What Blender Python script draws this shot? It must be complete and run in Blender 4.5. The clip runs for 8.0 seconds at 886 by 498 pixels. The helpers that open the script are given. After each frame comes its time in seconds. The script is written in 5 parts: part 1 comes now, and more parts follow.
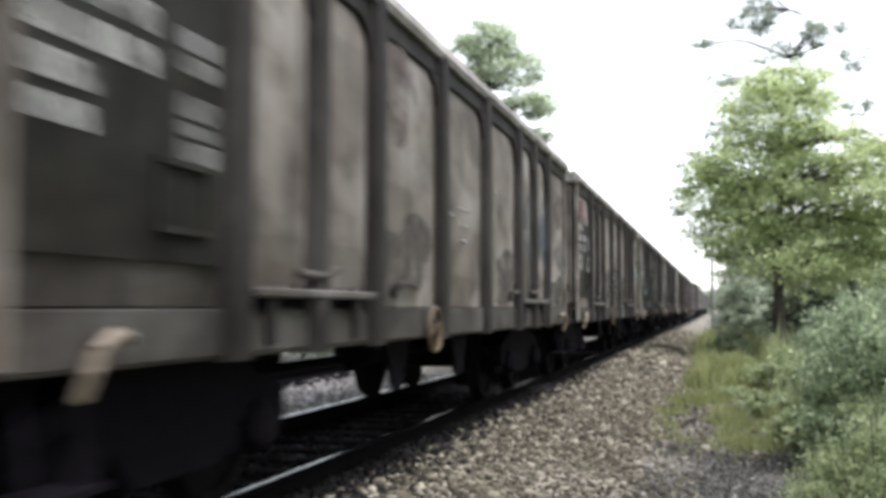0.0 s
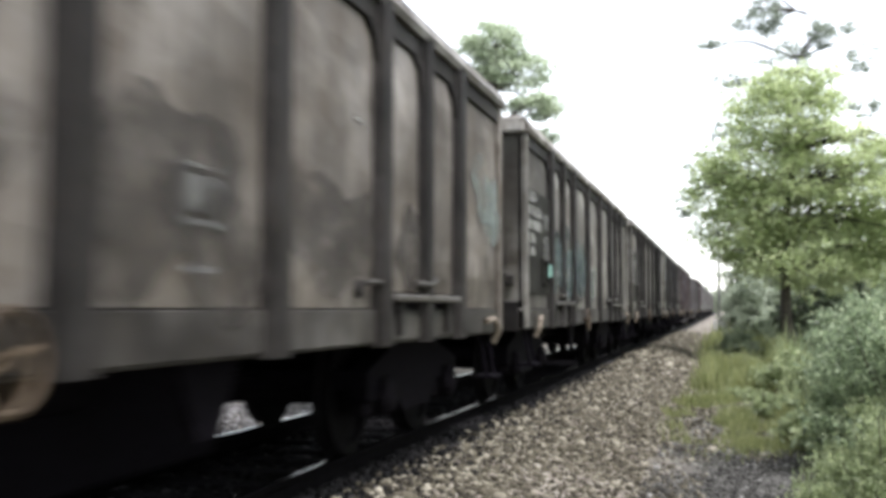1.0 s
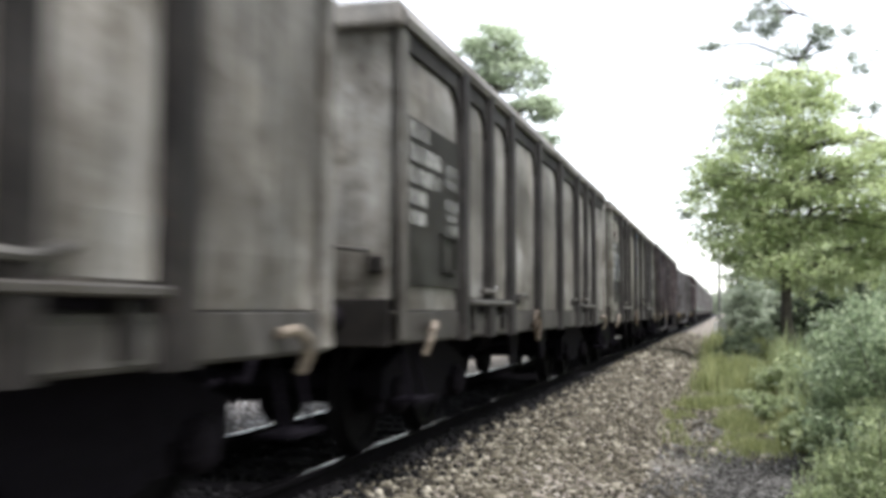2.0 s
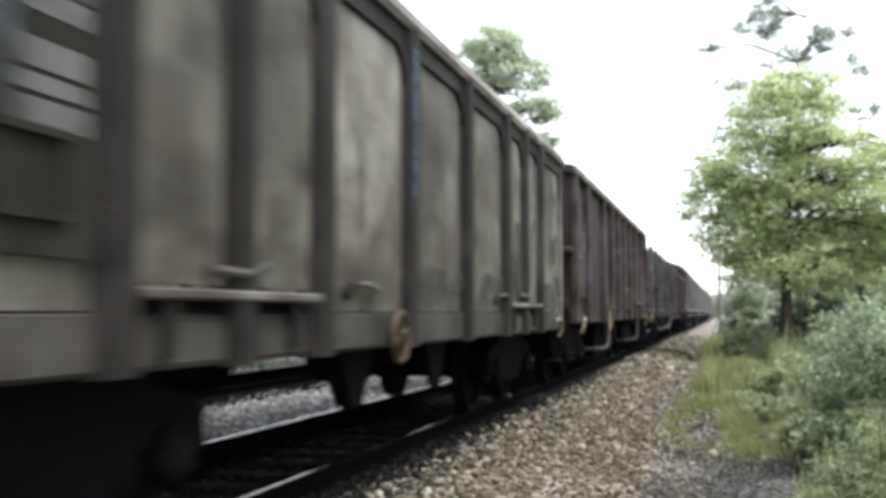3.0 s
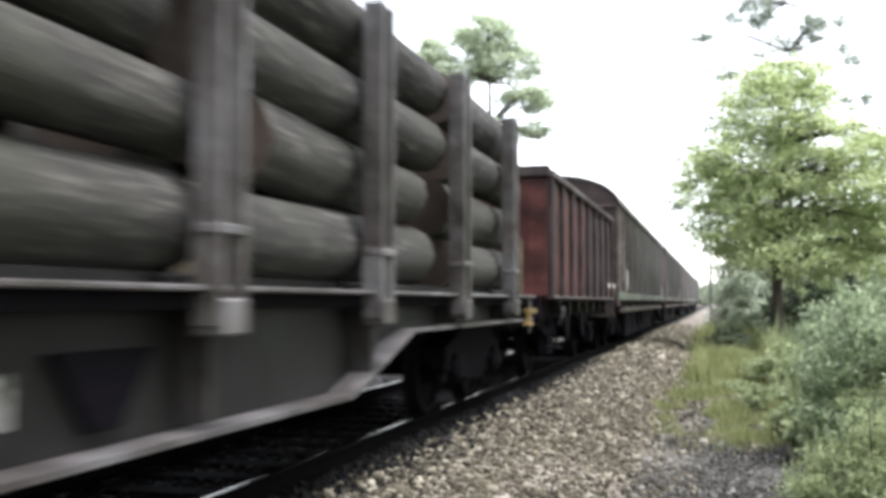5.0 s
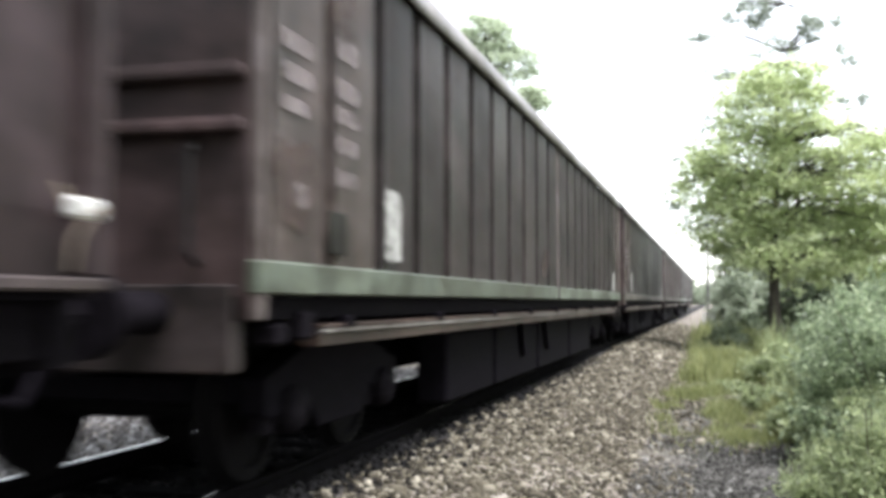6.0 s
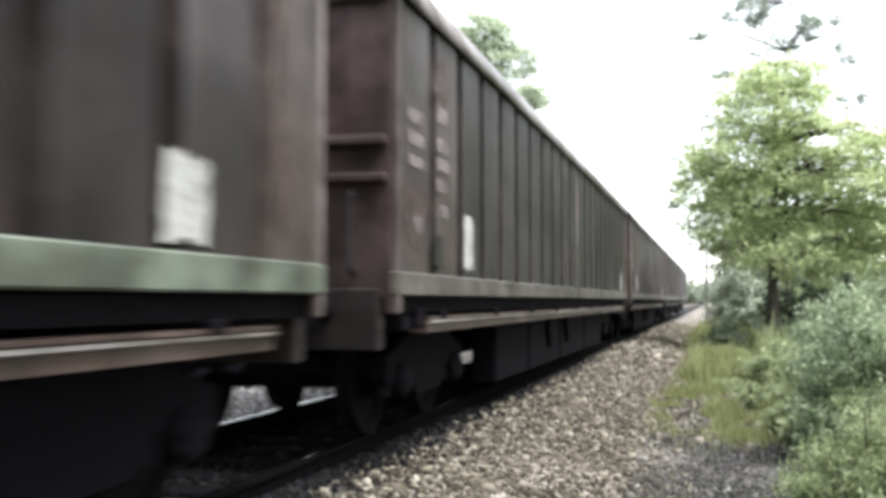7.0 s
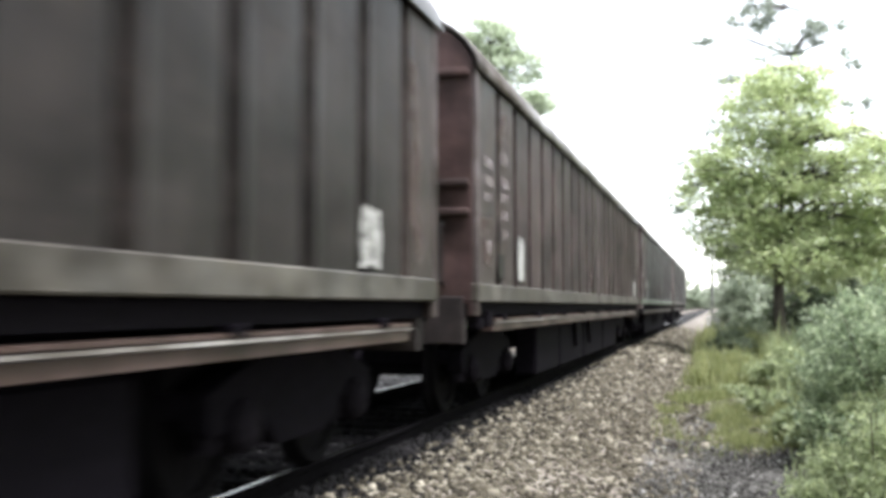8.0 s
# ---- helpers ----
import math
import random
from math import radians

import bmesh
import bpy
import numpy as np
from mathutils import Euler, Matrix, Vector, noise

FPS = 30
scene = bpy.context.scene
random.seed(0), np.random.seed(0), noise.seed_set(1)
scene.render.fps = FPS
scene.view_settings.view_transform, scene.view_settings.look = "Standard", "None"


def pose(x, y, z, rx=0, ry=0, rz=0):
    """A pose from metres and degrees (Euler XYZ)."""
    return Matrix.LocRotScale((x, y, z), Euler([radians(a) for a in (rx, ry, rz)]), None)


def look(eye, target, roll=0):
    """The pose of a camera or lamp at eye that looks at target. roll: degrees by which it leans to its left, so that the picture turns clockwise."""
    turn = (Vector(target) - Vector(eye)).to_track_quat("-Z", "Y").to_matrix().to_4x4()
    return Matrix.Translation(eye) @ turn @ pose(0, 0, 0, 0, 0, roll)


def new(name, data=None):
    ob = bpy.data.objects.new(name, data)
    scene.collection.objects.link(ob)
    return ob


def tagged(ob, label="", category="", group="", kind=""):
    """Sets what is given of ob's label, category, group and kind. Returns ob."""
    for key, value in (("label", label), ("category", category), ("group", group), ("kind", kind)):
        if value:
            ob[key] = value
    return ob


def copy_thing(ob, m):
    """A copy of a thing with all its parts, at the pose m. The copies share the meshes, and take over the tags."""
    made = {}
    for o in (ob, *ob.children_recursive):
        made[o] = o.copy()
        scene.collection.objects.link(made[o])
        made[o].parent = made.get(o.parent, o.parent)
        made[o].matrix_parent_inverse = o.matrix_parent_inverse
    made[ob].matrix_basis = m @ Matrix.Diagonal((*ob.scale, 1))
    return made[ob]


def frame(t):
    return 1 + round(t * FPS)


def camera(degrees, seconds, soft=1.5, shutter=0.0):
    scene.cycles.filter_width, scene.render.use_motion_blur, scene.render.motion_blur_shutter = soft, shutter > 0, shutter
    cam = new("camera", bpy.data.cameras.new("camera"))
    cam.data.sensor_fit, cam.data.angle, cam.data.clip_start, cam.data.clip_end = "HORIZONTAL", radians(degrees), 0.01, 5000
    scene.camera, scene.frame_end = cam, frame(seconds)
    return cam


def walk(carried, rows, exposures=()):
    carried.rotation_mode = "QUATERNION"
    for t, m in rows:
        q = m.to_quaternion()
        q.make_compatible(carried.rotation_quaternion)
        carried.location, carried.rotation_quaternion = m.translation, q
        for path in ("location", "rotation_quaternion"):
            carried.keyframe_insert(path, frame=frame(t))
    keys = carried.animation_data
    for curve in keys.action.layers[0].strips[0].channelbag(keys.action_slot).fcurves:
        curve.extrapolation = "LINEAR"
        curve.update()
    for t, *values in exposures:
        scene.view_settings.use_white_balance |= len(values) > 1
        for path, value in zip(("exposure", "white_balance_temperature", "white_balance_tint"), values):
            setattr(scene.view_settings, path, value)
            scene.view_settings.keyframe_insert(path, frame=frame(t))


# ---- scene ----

# ---- camera: beside the line, which runs along +y; rail top is z = 0 ----
F = 1850.0
cam = camera(2 * math.degrees(math.atan(784 / F)), 8.0, soft=4.1, shutter=0.28)
EYE = Vector((0.0, 0.0, 1.115))


def aim(vx, vy):
    """Pose of the level-held camera that brings the track's vanishing point to (vx, vy)."""
    tau = math.atan((vy - 441) / F)
    phi = math.atan((vx - 784) / F * math.cos(tau))
    d = Vector((-math.sin(phi) * math.cos(tau), math.cos(phi) * math.cos(tau), math.sin(tau)))
    return look(EYE, EYE + d * 10)


SWAY = [(0.0, -5, 7), (0.5, 0, 9), (1.0, 7, 9), (1.5, 7, 11), (2.2, 8, 13), (3.0, 8, 15), (3.5, 7, 8), (4.0, 0, 0),
        (4.5, -4, -3), (5.2, -9, -4), (6.0, -13, -4), (6.5, -15, -8), (7.0, -15, -6), (7.5, -10, 0), (8.0, -5, 3)]
STOPS = [(0.0, 1.6), (1.7, 1.66), (3.0, 1.66), (4.5, 1.86), (6.0, 2.0), (8.0, 2.04)]
walk(cam, [(t, aim(1277 + a, 538 + b)) for t, a, b in SWAY], STOPS)

# ---- light: bright overcast sky ----
world = bpy.data.worlds.new("overcast_sky")
scene.world = world
world.use_nodes = True
wn, wl = world.node_tree.nodes, world.node_tree.links
sky = wn.new("ShaderNodeTexSky")
sky.sky_type, sky.sun_disc = "NISHITA", False
sky.sun_elevation, sky.sun_rotation = radians(66), radians(115)
sky.air_density, sky.dust_density = 1.0, 1.0
cloud = wn.new("ShaderNodeHueSaturation")
cloud.inputs["Saturation"].default_value = 0.28
wl.new(sky.outputs[0], cloud.inputs["Color"])
wl.new(cloud.outputs[0], wn["Background"].inputs[0])
wn["Background"].inputs[1].default_value = 0.15
sun = new("sun", bpy.data.lights.new("sun", "SUN"))
sun.data.energy, sun.data.angle, sun.data.color = 1.9, radians(28), (1.0, 0.97, 1.05)
sun.matrix_world = look((22, -10, 55), (0, 0, 0))

V = 19.1
XT = -3.58
TRACK2 = XT - 4.5


# ---- materials ----
def material(name):
    m = bpy.data.materials.new(name)
    m.use_nodes = True
    return m, m.node_tree.nodes, m.node_tree.links, m.node_tree.nodes["Principled BSDF"]


def ramp(n, stops):
    r = n.new("ShaderNodeValToRGB")
    while len(r.color_ramp.elements) < len(stops):
        r.color_ramp.elements.new(0.5)
    for e, (p, c) in zip(r.color_ramp.elements, stops):
        e.position, e.color = p, (*c, 1) if len(c) == 3 else c
    return r


def noise_tex(n, l, vec, scale, detail=5, rough=0.6):
    t = n.new("ShaderNodeTexNoise")
    t.inputs["Scale"].default_value, t.inputs["Detail"].default_value, t.inputs["Roughness"].default_value = scale, detail, rough
    l.new(vec, t.inputs["Vector"])
    return t


def mixc(n, l, fac, a, b, mode="MIX"):
    x = n.new("ShaderNodeMix")
    x.data_type, x.blend_type = "RGBA", mode
    for sock, val in ((x.inputs[0], fac), (x.inputs[6], a), (x.inputs[7], b)):
        if hasattr(val, "links"):
            l.new(val, sock)
        else:
            sock.default_value = val if isinstance(val, (int, float)) else (*val, 1)
    return x.outputs[2]


def coords(n, l, stretch=(1, 1, 1), shuffle=True):
    """Object coordinates, stretched, moved on by a random step for each object."""
    tc, mp = n.new("ShaderNodeTexCoord"), n.new("ShaderNodeMapping")
    mp.inputs["Scale"].default_value = stretch
    l.new(tc.outputs["Object"], mp.inputs["Vector"])
    if not shuffle:
        return mp.outputs[0]
    info, add = n.new("ShaderNodeObjectInfo"), n.new("ShaderNodeVectorMath")
    mul = n.new("ShaderNodeMath")
    mul.operation, mul.inputs[1].default_value = "MULTIPLY", 37.0
    l.new(info.outputs["Random"], mul.inputs[0])
    l.new(mp.outputs[0], add.inputs[0])
    l.new(mul.outputs[0], add.inputs[1])
    return add.outputs[0]


def bump(n, l, b, height, strength, dist):
    k = n.new("ShaderNodeBump")
    k.inputs["Strength"].default_value, k.inputs["Distance"].default_value = strength, dist
    l.new(height, k.inputs["Height"])
    l.new(k.outputs[0], b.inputs["Normal"])


def weathered(name, base, grime, rust, rough=0.7, stain=0.55, streak=0.5, metal=0.0, vary=0.25, gloss=0.28, tide=0.35):
    """Old vehicle paint: blotches, sharp-edged tide marks, run-down streaks, specks of rust, grain."""
    m, n, l, b = material(name)
    v = coords(n, l)
    vs = coords(n, l, (5, 5, 0.35))
    big = noise_tex(n, l, v, 0.8, 7, 0.68)
    run = noise_tex(n, l, vs, 1.6, 5, 0.6)
    fine = noise_tex(n, l, v, 26, 4, 0.7)
    info = n.new("ShaderNodeObjectInfo")
    hue = n.new("ShaderNodeHueSaturation")
    mr = n.new("ShaderNodeMapRange")
    mr.inputs[3].default_value, mr.inputs[4].default_value = 1 - vary, 1 + vary
    l.new(info.outputs["Random"], mr.inputs[0])
    l.new(mr.outputs[0], hue.inputs["Value"])
    hue.inputs["Color"].default_value = (*base, 1)
    r1 = ramp(n, [(0.4, (0, 0, 0)), (0.64, (stain, stain, stain))])
    l.new(big.outputs[0], r1.inputs[0])
    c = mixc(n, l, r1.outputs[0], hue.outputs[0], grime)
    r2 = ramp(n, [(0.44, (0, 0, 0)), (0.68, (streak, streak, streak))])
    l.new(run.outputs[0], r2.inputs[0])
    c = mixc(n, l, r2.outputs[0], c, grime)
    r3 = ramp(n, [(0.62, (0, 0, 0)), (0.7, (0.6, 0.6, 0.6))])
    l.new(fine.outputs[0], r3.inputs[0])
    c = mixc(n, l, r3.outputs[0], c, rust)
    blotch = noise_tex(n, l, v, 3.2, 5, 0.6)
    r4 = ramp(n, [(0.32, (0.42, 0.4, 0.38)), (0.52, (1, 1, 1)), (0.7, (1.45, 1.45, 1.42))])
    l.new(blotch.outputs[0], r4.inputs[0])
    c = mixc(n, l, 1.0, c, r4.outputs[0], "MULTIPLY")
    tint = noise_tex(n, l, coords(n, l, (1, 1, 1.6)), 1.5, 6, 0.65)
    r5 = ramp(n, [(0.36, (1.1, 1.1, 1.08)), (0.52, (0.85, 0.82, 0.77)), (0.66, (0.5, 0.45, 0.39))])
    l.new(tint.outputs[0], r5.inputs[0])
    c = mixc(n, l, 1.0, c, r5.outputs[0], "MULTIPLY")
    wash = noise_tex(n, l, coords(n, l, (0.5, 0.45, 0.75)), 1.3, 4, 0.5)
    low = 1 - tide
    r6 = ramp(n, [(0.49, (1, 1, 1)), (0.53, (low, low * 0.97, low * 0.93))])
    l.new(wash.outputs[0], r6.inputs[0])
    c = mixc(n, l, 1.0, c, r6.outputs[0], "MULTIPLY")
    l.new(c, b.inputs["Base Color"])
    rr = ramp(n, [(0.3, (rough - 0.22,) * 3), (0.7, (rough + 0.05,) * 3)])
    l.new(big.outputs[0], rr.inputs[0])
    l.new(rr.outputs[0], b.inputs["Roughness"])
    b.inputs["Metallic"].default_value = metal
    b.inputs["Specular IOR Level"].default_value = gloss
    bump(n, l, b, fine.outputs[0], 0.25, 0.004)
    return m


def plain(name, c, rough=0.7, metal=0.0, spread=0.35, scale=14, gloss=0.3):
    m, n, l, b = material(name)
    v = coords(n, l)
    t = noise_tex(n, l, v, scale)
    lo, hi = tuple(x * (1 - spread) for x in c), tuple(min(1, x * (1 + spread)) for x in c)
    r = ramp(n, [(0.3, lo), (0.7, hi)])
    l.new(t.outputs[0], r.inputs[0])
    l.new(r.outputs[0], b.inputs["Base Color"])
    b.inputs["Roughness"].default_value, b.inputs["Metallic"].default_value = rough, metal
    b.inputs["Specular IOR Level"].default_value = gloss
    bump(n, l, b, t.outputs[0], 0.3, 0.003)
    return m


def faded(name, c, cover=0.5, most=0.9):
    """Sprayed or stencilled paint, worn through in patches."""
    m, n, l, b = material(name)
    v = coords(n, l)
    t, g = noise_tex(n, l, v, 3.5, 6, 0.7), noise_tex(n, l, v, 22)
    r = ramp(n, [(0.25, tuple(x * 0.55 for x in c)), (0.75, c)])
    l.new(g.outputs[0], r.inputs[0])
    l.new(r.outputs[0], b.inputs["Base Color"])
    b.inputs["Roughness"].default_value = 0.65
    a = ramp(n, [(cover - 0.08, (0, 0, 0)), (cover + 0.14, (most, most, most))])
    l.new(t.outputs[0], a.inputs[0])
    l.new(a.outputs[0], b.inputs["Alpha"])
    return m


def leafy(name, dark, light, yellow=None):
    m, n, l, b = material(name)
    geo = n.new("ShaderNodeNewGeometry")
    stops = [(0.0, dark), (0.65, light), (1.0, yellow or light)]
    r = ramp(n, stops)
    l.new(geo.outputs["Random Per Island"], r.inputs[0])
    l.new(r.outputs[0], b.inputs["Base Color"])
    b.inputs["Roughness"].default_value = 0.55
    tr, mx = n.new("ShaderNodeBsdfTranslucent"), n.new("ShaderNodeMixShader")
    l.new(r.outputs[0], tr.inputs[0])
    mx.inputs[0].default_value = 0.6
    l.new(b.outputs[0], mx.inputs[1])
    l.new(tr.outputs[0], mx.inputs[2])
    l.new(mx.outputs[0], n["Material Output"].inputs[0])
    return m


def stony(name, stops):
    m, n, l, b = material(name)
    geo = n.new("ShaderNodeNewGeometry")
    tc = n.new("ShaderNodeTexCoord")
    r = ramp(n, stops)
    l.new(geo.outputs["Random Per Island"], r.inputs[0])
    t = noise_tex(n, l, tc.outputs["Object"], 60, 4, 0.7)
    q = ramp(n, [(0.3, (0.6, 0.6, 0.6)), (0.7, (1.15, 1.15, 1.15))])
    l.new(t.outputs[0], q.inputs[0])
    l.new(mixc(n, l, 1.0, r.outputs[0], q.outputs[0], "MULTIPLY"), b.inputs["Base Color"])
    b.inputs["Roughness"].default_value = 0.85
    b.inputs["Specular IOR Level"].default_value = 0.15
    bump(n, l, b, t.outputs[0], 0.4, 0.004)
    return m


GRIME, RUST = (0.03, 0.028, 0.024), (0.07, 0.042, 0.027)
M_GREY = weathered("grey_wagon_paint", (0.3, 0.294, 0.274), (0.03, 0.028, 0.023), RUST, 0.7, 0.85, 0.7, vary=0.2)
M_GREYO = weathered("olive_grey_wagon_paint", (0.195, 0.192, 0.167), (0.04, 0.038, 0.03), RUST, 0.7, 0.7, 0.6, vary=0.12)
M_GREYB = weathered("brownish_grey_wagon_paint", (0.25, 0.232, 0.212), (0.035, 0.028, 0.022), RUST, 0.7, 0.7, 0.55, vary=0.14, tide=0.3)
M_GREYL = weathered("grimy_grey_lower_paint", (0.078, 0.075, 0.069), (0.03, 0.027, 0.024), RUST, 0.75, 0.8, 0.7)
M_GREYD = weathered("grime_dark_grey_paint", (0.095, 0.09, 0.083), (0.022, 0.02, 0.018), RUST, 0.75, 0.7, 0.6, gloss=0.2)
# near-black for grimy posts, and for shade painted under the top chord
M_GREYP = weathered("grime_and_shade_dark_grey", (0.027, 0.0245, 0.023), (0.013, 0.012, 0.011), RUST, 0.8, 0.6, 0.4, gloss=0.2)
M_CHORD = weathered("pale_top_chord", (0.3, 0.29, 0.275), GRIME, RUST, 0.7, 0.4, 0.3)
M_LEDGE = weathered("pale_ledge", (0.12, 0.116, 0.108), GRIME, RUST, 0.65, 0.5, 0.3)
M_PURP = weathered("faded_brown_paint", (0.046, 0.0305, 0.0335), (0.02, 0.0155, 0.0155), (0.08, 0.04, 0.028), 0.75, 0.55, 0.5, vary=0.12)
M_PURPP = weathered("brown_post_paint", (0.075, 0.061, 0.063), (0.03, 0.024, 0.022), (0.08, 0.04, 0.028), 0.75, 0.5, 0.4)
M_SOLE = weathered("grimy_brown_sole", (0.03, 0.0235, 0.0235), (0.016, 0.013, 0.012), (0.07, 0.035, 0.026), 0.8, 0.6, 0.5)
M_RED = weathered("red_brown_paint", (0.1, 0.031, 0.0275), (0.03, 0.016, 0.015), (0.08, 0.035, 0.025), 0.7, 0.5, 0.5)
M_SLIDE = weathered("brown_sliding_wall", (0.034, 0.0265, 0.0258), (0.018, 0.0145, 0.014), (0.075, 0.042, 0.03), 0.62, 0.6, 0.6, vary=0.22, gloss=0.2)
M_SLIDEG = weathered("olive_sliding_wall", (0.029, 0.0242, 0.0225), (0.016, 0.0138, 0.0125), (0.075, 0.048, 0.034), 0.62, 0.6, 0.6, vary=0.22, gloss=0.2)
M_SLIDER = weathered("reddish_sliding_wall", (0.0765, 0.043, 0.0406), (0.03, 0.022, 0.02), (0.09, 0.044, 0.033), 0.72, 0.5, 0.55, vary=0.22)
M_SLIDEB = weathered("red_brown_sliding_wall", (0.052, 0.035, 0.034), (0.025, 0.02, 0.019), (0.09, 0.044, 0.033), 0.62, 0.6, 0.6, vary=0.22, gloss=0.2)
M_SLIDEE = weathered("rusty_sliding_wall_end", (0.07, 0.055, 0.051), (0.03, 0.024, 0.021), (0.1, 0.05, 0.032), 0.65, 0.5, 0.7, vary=0.2, tide=0.2)
M_ENDB = weathered("red_brown_end_wall", (0.062, 0.04, 0.04), (0.025, 0.019, 0.019), RUST, 0.7, 0.5, 0.5)
M_EDGE = weathered("worn_corner_paint", (0.16, 0.14, 0.14), (0.05, 0.04, 0.038), RUST, 0.65, 0.5, 0.4)
M_ROOF = weathered("dull_aluminium_roof", (0.27, 0.262, 0.262), (0.12, 0.11, 0.1), RUST, 0.5, 0.5, 0.4, vary=0.08)
M_SILLG = weathered("green_sill_paint", (0.125, 0.153, 0.122), (0.07, 0.08, 0.063), RUST, 0.6, 0.5, 0.2, vary=0.06)
M_SILLB = weathered("beige_sill_paint", (0.094, 0.09, 0.079), (0.07, 0.065, 0.055), RUST, 0.65, 0.6, 0.3, vary=0.06)
M_BEAM = weathered("rusty_beam", (0.09, 0.061, 0.055), (0.045, 0.034, 0.03), (0.15, 0.07, 0.04), 0.6, 0.5, 0.3)
# grime plus under-train shade and its violet veil, put into these base colours
M_DARK = plain("shade_black_running_gear", (0.0052, 0.0044, 0.006), 0.8, spread=0.4, gloss=0.03)
M_UNDER = plain("grimy_shade_dark_underframe", (0.0075, 0.0064, 0.008), 0.85, spread=0.4, gloss=0.03)
M_WHEEL = plain("grimy_shade_dark_wheel_steel", (0.0055, 0.005, 0.0055), 0.8, 0.0, gloss=0.04)
M_STEEL = weathered("grey_lilac_steel", (0.124, 0.122, 0.129), (0.09, 0.085, 0.085), RUST, 0.55, 0.5, 0.5)
M_BRACKET = weathered("grimy_bracket_steel", (0.05, 0.048, 0.051), (0.03, 0.028, 0.028), RUST, 0.65, 0.5, 0.5)
M_FRAME = weathered("dull_frame_steel", (0.013, 0.0125, 0.0125), (0.008, 0.0075, 0.0075), RUST, 0.7, 0.6, 0.4)
# rail and sleeper bases go near black to carry the shade under the train
M_RAIL = plain("oily_rusty_shade_black_rail", (0.004, 0.0036, 0.004), 0.9, 0.0, gloss=0.02)
M_RAILTOP = plain("polished_rail_head", (0.11, 0.105, 0.105), 0.2, 1.0, 0.4, 3)
M_SLEEPER = plain("stained_shade_dark_sleeper", (0.006, 0.0055, 0.006), 0.9, spread=0.4, gloss=0.02)
M_YELLOW = weathered("dirty_yellow_paint", (0.34, 0.245, 0.0816), (0.14, 0.1, 0.06), RUST, 0.6, 0.5, 0.3)
M_TAN = weathered("worn_ochre_paint", (0.095, 0.07, 0.044), (0.045, 0.034, 0.024), RUST, 0.65, 0.5, 0.3)
M_HANDLE = plain("worn_pale_handle", (0.16, 0.132, 0.1), 0.6, spread=0.35)
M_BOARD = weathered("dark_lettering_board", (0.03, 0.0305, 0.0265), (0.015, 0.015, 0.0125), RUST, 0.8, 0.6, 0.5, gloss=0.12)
M_WHITE = faded("worn_white_lettering", (0.34, 0.34, 0.31), 0.45, 0.7)
M_PALE = faded("worn_pinkish_lettering", (0.34, 0.29, 0.28), 0.47, 0.55)
M_SMALL = faded("worn_grey_lettering", (0.2, 0.2, 0.185), 0.45, 0.6)
M_CREAM = faded("worn_cream_lettering", (0.24, 0.2, 0.175), 0.47, 0.5)
M_PATCH = faded("dusty_white_placard", (0.47, 0.47, 0.43), 0.4, 0.95)
M_PLATE = plain("white_plate", (0.5, 0.5, 0.47), 0.6)
M_TEAL = faded("teal_spray_paint", (0.09, 0.14, 0.135), 0.43, 0.5)
M_SLATE = faded("slate_spray_paint", (0.085, 0.105, 0.115), 0.5, 0.4)
M_MINT = faded("mint_spray_paint", (0.24, 0.285, 0.255), 0.49, 0.6)
M_INK = faded("dark_spray_outline", (0.02, 0.035, 0.035), 0.42, 0.6)
M_BLUE = faded("blue_spray_paint", (0.06, 0.09, 0.135), 0.46, 0.5)
M_CYAN = faded("cyan_spray_paint", (0.045, 0.14, 0.21), 0.38, 0.85)
M_STREAK = faded("blue_paint_streak", (0.07, 0.12, 0.21), 0.4, 0.8)
M_RAG = plain("pale_green_cloth", (0.16, 0.29, 0.24), 0.85)
M_SOOT = faded("dark_grime_patch", (0.055, 0.047, 0.039), 0.45, 0.45)
M_RUSTP = faded("rust_red_smear", (0.105, 0.068, 0.055), 0.47, 0.5)
M_LOGO = faded("red_emblem_paint", (0.12, 0.032, 0.032), 0.38, 0.6)
M_LOGOW = faded("pale_emblem_paint", (0.3, 0.25, 0.235), 0.46, 0.5)
M_LEAF = leafy("tree_leaves", (0.34, 0.4, 0.215), (0.5, 0.575, 0.31), (0.63, 0.69, 0.39))
# needles paled beyond their own green to paint the haze of distance
M_LEAFP = leafy("haze_pale_pine_needles", (0.38, 0.44, 0.31), (0.52, 0.585, 0.43), (0.6, 0.66, 0.5))
M_TWIG = leafy("grey_twig_leaves", (0.22, 0.255, 0.205), (0.33, 0.375, 0.3), (0.42, 0.46, 0.38))
M_LEAFB = leafy("shrub_leaves", (0.11, 0.145, 0.085), (0.3, 0.38, 0.22), (0.48, 0.55, 0.355))
M_LEAFW = leafy("weed_leaves", (0.15, 0.18, 0.09), (0.29, 0.35, 0.175), (0.44, 0.49, 0.27))
# shade under the trees is put into these leaf tones; far-side bushes share them
M_LEAFD = leafy("shade_dark_leaves", (0.045, 0.06, 0.035), (0.1, 0.13, 0.075), (0.16, 0.195, 0.11))
# pale greyed tones stand in for haze over the farther trees
M_LEAFF = leafy("haze_pale_leaves", (0.24, 0.28, 0.2), (0.36, 0.41, 0.3), (0.42, 0.46, 0.35))
M_GRASS = leafy("dry_grass", (0.11, 0.13, 0.05), (0.26, 0.29, 0.115), (0.38, 0.39, 0.18))
M_STEM = plain("grey_bark", (0.06, 0.052, 0.043), 0.9, spread=0.5)
